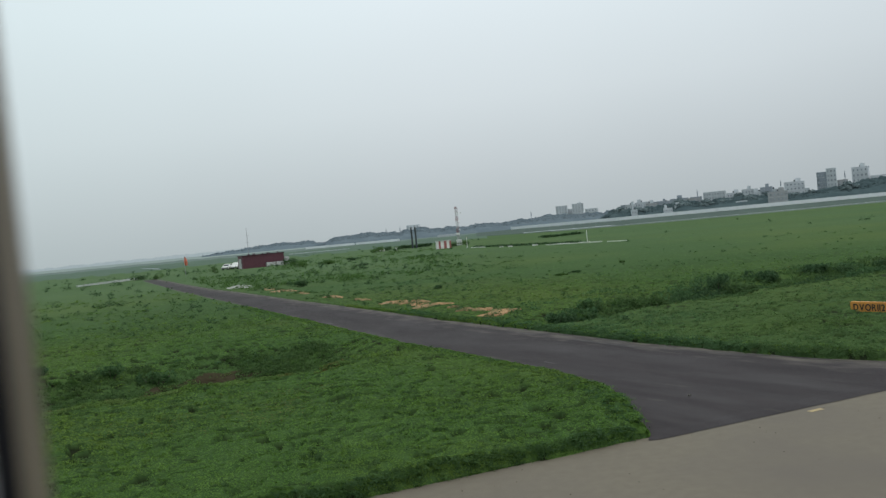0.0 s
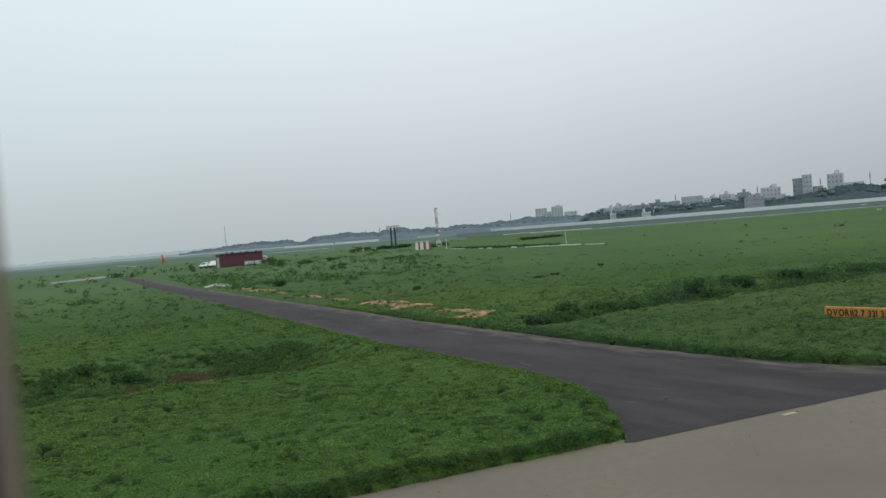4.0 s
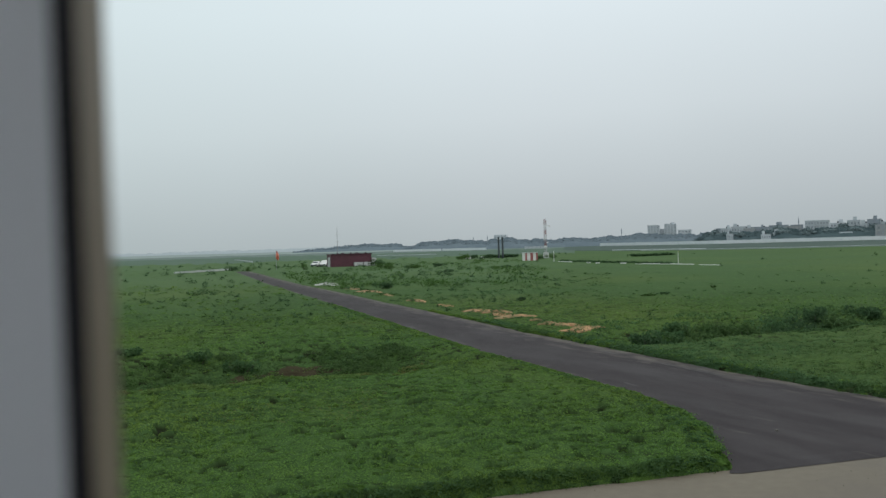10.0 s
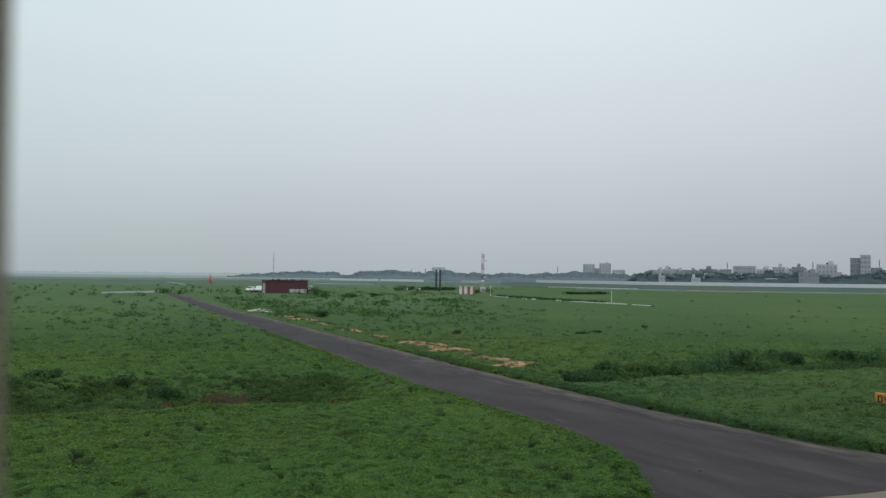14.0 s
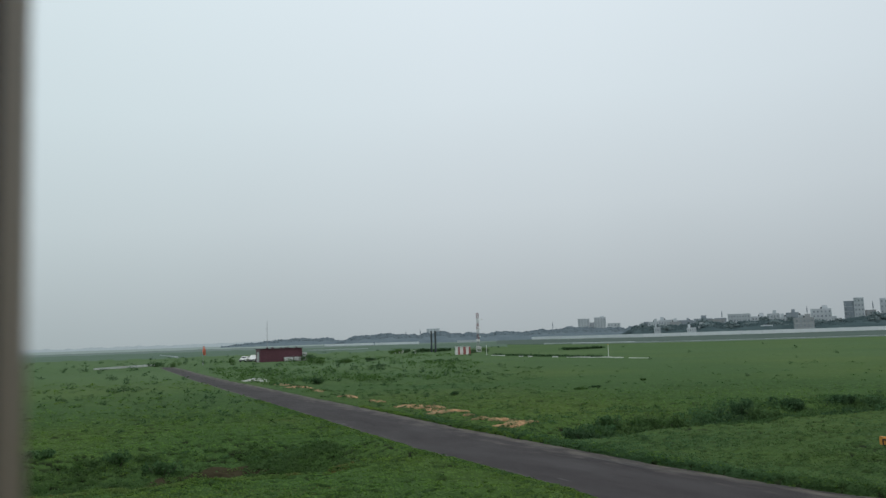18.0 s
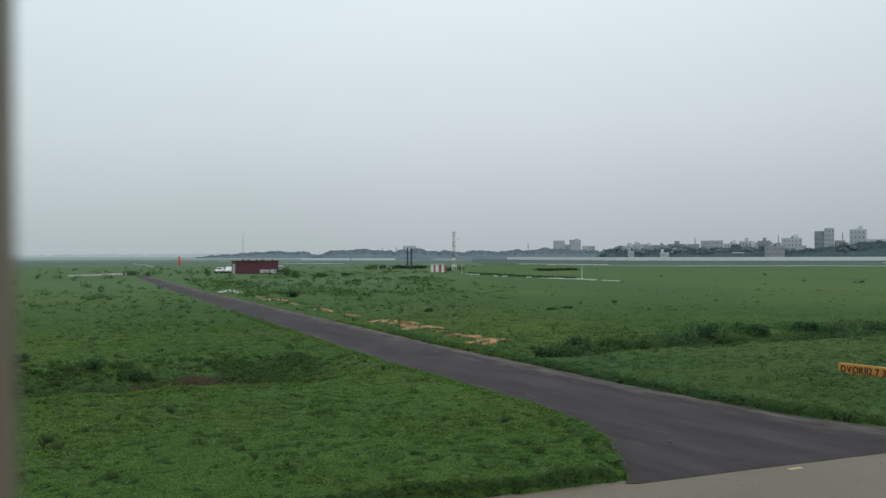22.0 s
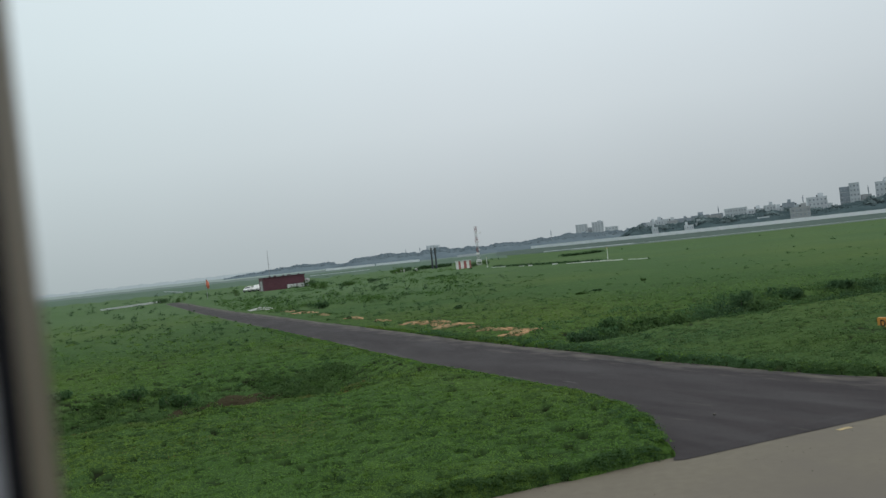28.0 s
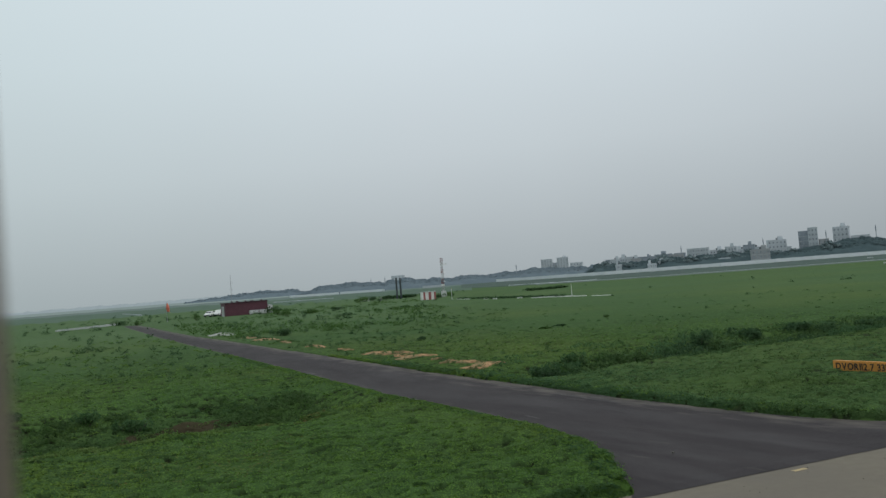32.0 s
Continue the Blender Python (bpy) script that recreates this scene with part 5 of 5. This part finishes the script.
def crowns(name, c, rad, material, parent=None, r=rng):
    """Lumpy leaf masses: ragged, flattened clumps at centres c with radii rad."""
    k, nv = len(c), len(ICO_V)
    jit = 1 + r.normal(0, 0.24, (k, nv, 1))
    sc = np.stack((r.uniform(0.85, 1.25, k), r.uniform(0.85, 1.25, k), r.uniform(0.6, 0.95, k)), -1)[:, None, :]
    v = ICO_V[None] * jit * sc * np.asarray(rad)[:, None, None] + np.asarray(c)[:, None, :]
    f = ICO_F[None] + (np.arange(k) * nv)[:, None, None]
    ob = raw(name, v.reshape(-1, 3), f.reshape(-1, 3), material, parent)
    ob.data.polygons.foreach_set("use_smooth", np.ones(k * len(ICO_F), dtype=bool))
    return ob


def tree(height, spread, seed, material, low=0.50):
    r = np.random.default_rng(seed)
    t = thing("tree", Matrix.Identity(4), "broad leafy tree behind the boundary wall", "tree", "trees behind the wall")
    bm = bmesh.new()
    tube((0, 0, -0.3), (0.1, 0, height * 0.45), 0.30, 0.18, bm=bm)
    tips = []
    for i in range(7):
        a = 2 * math.pi * i / 7 + r.uniform(-0.3, 0.3)
        tip = (math.cos(a) * spread * r.uniform(0.3, 0.62), math.sin(a) * spread * r.uniform(0.3, 0.62), height * r.uniform(low, 0.86))
        tube((0.1, 0, height * r.uniform(0.25, 0.42)), tip, 0.13, 0.04, seg=6, bm=bm)
        tips.append(tip)
    part("trunk", bm, BARK, t)
    tips.append((0, 0, height * 0.85))
    lumps, rads = [], []
    for c in tips:
        for _ in range(11):
            d = r.normal(0, 1, 3)
            d /= np.linalg.norm(d)
            lumps.append((c[0] + d[0] * spread * 0.24, c[1] + d[1] * spread * 0.24, c[2] + d[2] * height * 0.11))
            rads.append(spread * r.uniform(0.13, 0.25))
    for _ in range(4):                            # the dense heart of the crown
        lumps.append((r.normal(0, 0.14) * spread, r.normal(0, 0.14) * spread, height * (low + 0.90) / 2 - 0.06 * height * r.random()))
        rads.append(spread * r.uniform(0.34, 0.44))
    crown = crowns("crown", np.array(lumps), np.array(rads), material, t, r)
    cs = []
    for i in range(640):
        q = r.integers(len(lumps))
        d = r.normal(0, 1, 3)
        d /= np.linalg.norm(d)
        cs.append(np.array(lumps[q]) + d * rads[q] * r.uniform(0.95, 1.25))
    leaf_mesh("leaves", np.array(cs), r.uniform(0.5, 1.4, len(cs)), FOREST_SPRAY, crown, flat=0.9, r=r)
    return t


protos = [tree(10.0, 6.0, 301, FOREST), tree(8.5, 6.5, 302, FOREST), tree(11.5, 5.0, 303, FOREST), tree(9.0, 7.5, 304, FOREST)]
first = [True] * 4
rt = random.Random(5)


def plant(az, d, s):
    i = rt.randrange(4)
    x, y = polar(az, d)
    m = pose(x, y, 0, 0, 0, rt.uniform(0, 360)) @ Matrix.Diagonal((1, 1, 1, 1))
    if first[i]:
        protos[i].matrix_basis = m
        first[i] = False
        return
    c = copy_thing(protos[i], m)
    c.scale = (s * rt.uniform(0.9, 1.2), s * rt.uniform(0.9, 1.2), s)


# crown-line elevation by azimuth, degrees
SKY_A = [-30, -15, -14.3, -11.5, -8.0, -7.6, -6.6, -4.6, -3.0, -1.4, 1.0, 3.0, 5.0, 7.8, 9.5, 13.0, 15.5, 18.0, 20.5, 23.0, 24.5, 26.5, 29.0, 30.2, 31.2, 33.0, 46.0]
SKY_E = [0.10, 0.16, 0.19, 0.28, 0.28, 0.44, 0.46, 0.42, 0.40, 0.42, 0.29, 0.30, 0.32, 0.42, 0.40, 0.56, 0.60, 0.66, 0.64, 0.62, 0.66, 0.86, 0.96, 1.0, 1.0, 0.95, 0.9]
for i in range(38):
    az = 12.0 + 34.0 * (i + rt.random()) / 38
    wx = np.interp(az, [5, 12, 20, 30, 34, 46], [745, 605, 598, 640, 655, 700])
    d = wx + rt.uniform(34, 58)
    hz = EYE_Z + d * math.tan(radians(float(np.interp(az, SKY_A, SKY_E))))
    plant(az, d, max(0.35, hz / 10.2 * rt.uniform(0.68, 0.96) * (1.0 if abs(az - 30.6) > 2.2 else 0.72)))
for az, s in ((16.55, 1.25), (20.3, 1.1), (26.9, 1.2)):
    plant(az, 660, s)
lone = tree(19.0, 8.2, 330, FOREST, 0.66)
lone.matrix_basis = pose(*polar(30.9, 682), 0)
tagged(lone, "tall spreading tree standing above the other trees")


WALL_AZ = [math.degrees(math.atan2(x, y)) for x, y in WALL]
WALL_D = [math.hypot(x, y) for x, y in WALL]


def woods(name, a0, a1, d0, d1, step, material, scale, label, seed, behind=None):
    """A far wood: one uneven mass of crowns that rises from its front edge to its top."""
    az = np.arange(a0, a1, step)
    m = 15
    f = np.linspace(0, 1, m)
    A, F = np.meshgrid(az, f)
    s = radians(1) * d0                          # metres in a degree
    lump = smooth_noise(A * s, A * 0, 13.0, seed) * 0.55 + smooth_noise(A * s, A * 0, 4.5, seed + 1) * 0.3 + smooth_noise(A * s, A * 0, 40.0, seed + 2) * 0.45
    D = d0 + (d1 - d0) * F
    if behind:                                   # follow the boundary wall
        D = D - d0 + behind + np.interp(A, WALL_AZ, WALL_D)
    top = (EYE_Z + d1 * np.tan(np.radians(np.interp(A, SKY_A, SKY_E)))) * scale * (0.46 + 0.58 * lump) * np.clip((A - a0) / 1.6, 0.12, 1) * np.clip((a1 - A) / 1.6, 0.12, 1)
    bulge = 1.4 * smooth_noise(A * s, F * 34.0, 7.5, seed + 3) + 0.7 * smooth_noise(A * s, F * 34.0, 3.0, seed + 4) - 1.05
    Z = top * F ** 0.62 + bulge * 1.3 * np.clip(F * 4, 0, 1) * (1 - 0.6 * F)
    D = D - bulge * 2.4
    a = np.radians(A)
    v = np.stack((D * np.sin(a), D * np.cos(a), np.maximum(Z, -0.2)), -1).reshape(-1, 3)
    n = len(az)
    q = np.array([(i * n + k, i * n + k + 1, (i + 1) * n + k + 1, (i + 1) * n + k) for i in range(m - 1) for k in range(n - 1)])
    ob = raw(name, v, q, material)
    # ragged sprays along the tops
    r = np.random.default_rng(seed)
    if material is not FOREST_VERY_FAR:
        k = int(n * 4.0)
        ji, jk = r.integers(m - 9, m, k), r.integers(0, n, k)
        c = v.reshape(m, n, 3)[ji, jk]
        rad = r.uniform(1.0, 2.5, k) * d0 / 760
        crowns("tree_crowns", c - np.array((0, 0, 0.5)) * rad[:, None], rad, material, ob, r)
    if material is FOREST_DENSE:
        leaf_mesh("sprays", c, r.uniform(0.5, 1.1, k) * d0 / 760, FOREST_SPRAY, ob, flat=0.9, r=r)
    return tagged(ob, label, "woods", kind="stuff")


# the haze on these woods lies in their base colours
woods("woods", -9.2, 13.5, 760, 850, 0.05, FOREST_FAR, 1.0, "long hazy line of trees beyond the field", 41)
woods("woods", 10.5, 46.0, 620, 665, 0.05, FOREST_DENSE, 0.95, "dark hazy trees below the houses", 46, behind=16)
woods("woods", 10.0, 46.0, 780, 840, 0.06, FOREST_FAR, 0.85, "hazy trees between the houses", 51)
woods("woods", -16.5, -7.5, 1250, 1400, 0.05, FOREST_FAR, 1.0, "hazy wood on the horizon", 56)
woods("woods", -44.0, -12.0, 2300, 2600, 0.06, FOREST_VERY_FAR, 1.0, "woods on the far horizon, paled with haze in their colour", 61)

# ---- buildings beyond the wall ----


def building(az0, az1, el, d, coat, floors, bays, label, seed, top=None, near=0):
    r = random.Random(seed)
    am = (az0 + az1) / 2
    d = max(d, float(np.interp(am, WALL_AZ, WALL_D)) + 72) if not near else float(np.interp(am, WALL_AZ, WALL_D)) + near
    x, y = polar(am, d)
    w = d * radians(az1 - az0)
    h = EYE_Z + d * math.tan(radians(el))
    dep = max(8.0, w * 0.7)
    b = thing("apartment_building" if floors > 3 else "house", pose(x, y, 0, 0, 0, -am + r.uniform(-8, 8)), label, "building", "buildings beyond the wall")
    body = part("wall", box(0, dep / 2, h / 2, w, dep, h), WALLCOATS[coat], b)
    part("parapet", box(0, dep / 2, h + 0.25, w + 0.16, dep + 0.16, 0.7), WALLCOATS[coat], b)
    fh = h / floors
    for i in range(floors):
        if i:
            part("floor_band", box(0, -0.06, i * fh, w + 0.3, 0.25, 0.28), WALLCOATS[0 if coat != 0 else 3], b)
        if i * fh < 3.0 and floors > 3:
            continue
        for j in range(bays):
            wx = -w / 2 + w * (j + 0.5) / bays
            win = part("window", box(wx, -0.02, i * fh + fh * 0.52, w / bays * 0.42, 0.12, fh * 0.40), PANE, b)
            part("sill", box(wx, -0.12, i * fh + fh * 0.25, w / bays * 0.62, 0.3, 0.14), WALLCOATS[coat], win)
    if top:
        part("stair_tower", box(w * top, dep * 0.4, h + 1.6, w * 0.28, dep * 0.3, 3.0), WALLCOATS[coat], b)
        part("roof_tank", tube((w * top * 0.2, dep * 0.5, h), (w * top * 0.2, dep * 0.5, h + 1.9), 0.8, seg=12), DARK_STEEL, b)
    return b


PALE, GREY, CREAM = "pale plastered apartment block with rows of windows", "grey concrete block with rows of windows", "cream house among trees"
FAR_TOWERS = (
    (8.18, 8.97, 1.0, 1500, 3, 12, 4, "tall pale residential tower in haze", None),
    (9.3, 10.1, 1.06, 1500, 3, 12, 4, "tall pale residential tower in haze", 0.2),
    (8.97, 9.32, 0.72, 1520, 3, 8, 2, "pale residential block in haze", None),
    (10.18, 11.05, 0.62, 1200, 3, 4, 4, GREY, None),
    (-2.45, -1.55, 0.66, 1500, 3, 8, 4, "pale block of flats far off in haze", None))
LOW_HOUSES = (
    (12.95, 13.6, 0.6, 720, 0, 3, 4, "small white house among trees", 0.2),
    (13.6, 14.5, 0.7, 730, 0, 3, 5, "small white house among trees", -0.2),
    (15.0, 15.9, 0.62, 720, 1, 3, 4, GREY, None),
    (16.0, 17.15, 0.7, 690, 1, 4, 5, "grey building with a roof tower", 0.02),
    (19.6, 20.5, 0.72, 700, 3, 4, 5, PALE, 0.2),
    (20.56, 21.29, 0.86, 690, 0, 4, 4, PALE, 0.1),
    (21.7, 22.4, 0.88, 680, 1, 4, 4, GREY, 0.1),
    (28.15, 29.2, 0.92, 700, 3, 4, 6, PALE, None),
    (26.35, 26.9, 0.86, 690, 2, 4, 3, CREAM, None),
    (16.9, 17.9, 0.62, 680, 2, 3, 4, CREAM, None),
    (14.4, 15.1, 0.55, 700, 2, 3, 3, CREAM, None))
TALL_BLOCKS = (
    (18.11, 19.5, 0.92, 680, 0, 5, 8, "long white building with banded floors", None),
    (23.25, 24.39, 1.05, 680, 3, 5, 5, PALE, 0.2),
    (25.12, 25.7, 1.47, 690, 1, 6, 3, GREY, None),
    (25.7, 26.27, 1.66, 688, 0, 7, 3, "white apartment block of seven floors", None),
    (27.14, 28.05, 1.56, 700, 3, 6, 4, PALE, 0.15),
    (31.95, 32.66, 1.78, 700, 0, 6, 5, "large white building with rows of windows", None),
    (32.68, 34.6, 2.05, 705, 0, 7, 11, "large white building with rows of windows", None),
    (36.2, 37.4, 1.3, 700, 3, 5, 5, PALE, 0.1),
    (39.0, 40.0, 1.5, 710, 1, 5, 4, GREY, None))
for k, a in enumerate(FAR_TOWERS + LOW_HOUSES + TALL_BLOCKS):
    az0, az1, el, d, coat, fl, bays, lab, tp = a
    building(az0, az1, el, d, coat, fl, bays, lab, 400 + k, tp)
building(22.2, 23.35, 0.52, 0, 2, 3, 5, "cream house standing in front of the trees", 455, 0.2, near=14)
for k in range(20):
    az0 = 12.6 + 18.6 * (k + rt.random() * 0.7) / 20
    building(az0, az0 + rt.uniform(0.45, 0.95), rt.uniform(0.50, 0.78), rt.uniform(700, 745), rt.choice((0, 0, 2, 3, 1)), 3, rt.choice((3, 4, 5)), "low plastered house half hidden behind trees", 460 + k, rt.choice((None, 0.2, -0.25)))
for k in range(5):                               # houses that stand in front among the trees
    az0 = 12.4 + 9.0 * (k + rt.random() * 0.8) / 5
    building(az0, az0 + rt.uniform(0.35, 0.85), rt.uniform(0.02, 0.32), 0, rt.choice((0, 3, 3)), rt.choice((2, 3)), rt.choice((2, 3, 4)), "small plastered house among the trees behind the wall", 560 + k, rt.choice((None, None, 0.2, -0.25)), near=rt.uniform(14, 44))
for az, el, d in ((29.58, 1.52, 700), (22.97, 1.30, 690), (6.43, 0.87, 800), (17.75, 1.22, 690), (26.75, 1.45, 690), (-2.9, 0.65, 820), (-3.9, 0.6, 820)):
    x, y = polar(az, d)
    h = EYE_Z + d * math.tan(radians(el))
    tm = thing("radio_mast", pose(x, y, 0), "slender grey radio mast above the roofs", "mast", "distant masts")
    part("shaft", tube((0, 0, 0), (0, 0, h), 0.34, 0.18, seg=6), WALLCOATS[1], tm)
    part("aerial", tube((0, 0, h - 5), (0, 0, h - 1.5), 0.42, seg=8), WALLCOATS[1], tm)

# ---- aircraft cabin round the camera ----
FR = Matrix(((U.x, N.x, 0, 0), (U.y, N.y, 0, 0), (0, 0, 1, 0), (0, 0, 0, 1)))      # x along the aircraft, y out of the window
LEAN = 0.008                                    # the window's edge leans back a little at its top
SILL, HEAD, WIDE, ROUND = EYE_Z - 0.17, EYE_Z + 0.19, 0.26, 0.065


def loop(out, depth):
    """The window's rounded outline, widened by out, at a depth."""
    pts = []
    x0, x1, z0, z1, r = -out, WIDE + out, SILL - out, HEAD + out, ROUND + out
    for cx, cz, a0 in ((x1 - r, z1 - r, 0), (x0 + r, z1 - r, 90), (x0 + r, z0 + r, 180), (x1 - r, z0 + r, 270)):
        for k in range(9):
            a = radians(a0 + 90 * k / 8)
            z = cz + r * math.sin(a)
            pts.append((cx + r * math.cos(a) - LEAN * (z - EYE_Z), depth, z))
    return pts


def sweep(rings):
    bm = bmesh.new()
    prev = None
    for pts in rings:
        ring = [bm.verts.new(p) for p in pts]
        if prev:
            for k in range(len(ring)):
                bm.faces.new((prev[k], prev[(k + 1) % len(ring)], ring[(k + 1) % len(ring)], ring[k]))
        prev = ring
    bmesh.ops.recalc_face_normals(bm, faces=bm.faces)
    return bm


def square(half_u, z0, z1, depth, cu=0.13):
    """A rectangle with as many points as loop() has."""
    pts = []
    for (ax, az), (bx, bz) in (((1, 0.5), (0.5, 1)), ((-0.5, 1), (-1, 0.5)), ((-1, -0.5), (-0.5, -1)), ((0.5, -1), (1, -0.5))):
        c = (1 if ax + bx > 0 else -1, 1 if az + bz > 0 else -1)
        for k in range(9):
            f = k / 8
            if f < 0.5:
                px, pz = ax + (c[0] - ax) * f * 2, az + (c[1] - az) * f * 2
            else:
                px, pz = c[0] + (bx - c[0]) * (f - 0.5) * 2, c[1] + (bz - c[1]) * (f - 0.5) * 2
            pts.append((cu + px * half_u, depth, (z0 + z1) / 2 + pz * (z1 - z0) / 2))
    return pts


plane = thing("aircraft_cabin", FR, "section of an airliner cabin with a window", "aircraft")
part("window_reveal", sweep((loop(0.0, 0.110), loop(0.0001, 0.108), loop(0.0008, 0.104), loop(0.0016, 0.0993))), TRIM, plane, "beige window reveal")
part("window_seal", sweep((loop(0.0016, 0.0993), loop(0.0020, 0.0985), loop(0.0033, 0.0985), loop(0.0040, 0.0974))), RUBBER, plane, "black rubber window seal")
part("side_panel", sweep((loop(0.0040, 0.0974), loop(0.0050, 0.0967), loop(0.04, 0.0965), square(5.5, 3.3, 5.3, 0.0965))), LINING, plane, "grey cabin side panel")
part("outer_skin", sweep((loop(0.0, 0.110), loop(0.012, 0.1185), square(5.5, 3.3, 5.3, 0.1185))), SKIN, plane, "white aircraft skin")
bm = box(0.13, -1.66, 3.24, 11, 3.6, 0.12)
part("floor", bm, CARPET, plane)
part("ceiling", box(0.13, -1.66, 5.36, 11, 3.6, 0.12), LINING, plane)
part("bulkhead", box(-5.4, -1.66, 4.3, 0.1, 3.5, 2.0), LINING, plane)
part("bulkhead", box(5.66, -1.66, 4.3, 0.1, 3.5, 2.0), LINING, plane)
part("far_side_lower", box(0.13, -3.4, 3.70, 11, 0.1, 0.80), LINING, plane)
part("far_side_upper", box(0.13, -3.4, 5.0, 11, 0.1, 0.60), LINING, plane)
for i in range(20):
    part("far_side_pier", box(-5.2 + i * 0.56, -3.4, 4.4, 0.20, 0.1, 0.60), LINING, plane)
# unseen glowing strip, added to brighten the grey side panel
PANEL_FILL = bpy.data.materials.new("cabin_fill")
PANEL_FILL.use_nodes = True
PANEL_FILL.node_tree.nodes["Principled BSDF"].inputs["Emission Color"].default_value = (0.95, 0.98, 1.0, 1)
PANEL_FILL.node_tree.nodes["Principled BSDF"].inputs["Emission Strength"].default_value = 4.9
part("fill_strip", box(0.13, -1.2, 5.285, 10, 0.35, 0.02), PANEL_FILL, plane, "unseen fill light strip on the cabin ceiling")
bm = bmesh.new()
prev = None
for k in range(25):
    a = radians(15 - 210 * k / 24)
    pts = [bm.verts.new((xx, -1.66 + 1.98 * math.cos(a), 3.4 + 1.75 * math.sin(a) if a < 0 else 3.4)) for xx in (-5.4, 5.66)]
    if prev:
        bm.faces.new((prev[0], prev[1], pts[1], pts[0]))
    prev = pts
part("belly", bm, SKIN, plane, "white aircraft belly")
for x in (-3.0, 3.4):
    leg = part("gear_leg", tube((x, -1.66, 0.4), (x, -1.66, 1.9), 0.10, seg=12), STEEL, plane)
    for s in (-0.35, 0.35):
        part("wheel", tube((x, -1.66 + s - 0.15, 0.5), (x, -1.66 + s + 0.15, 0.5), 0.48, seg=24), RUBBER, leg)
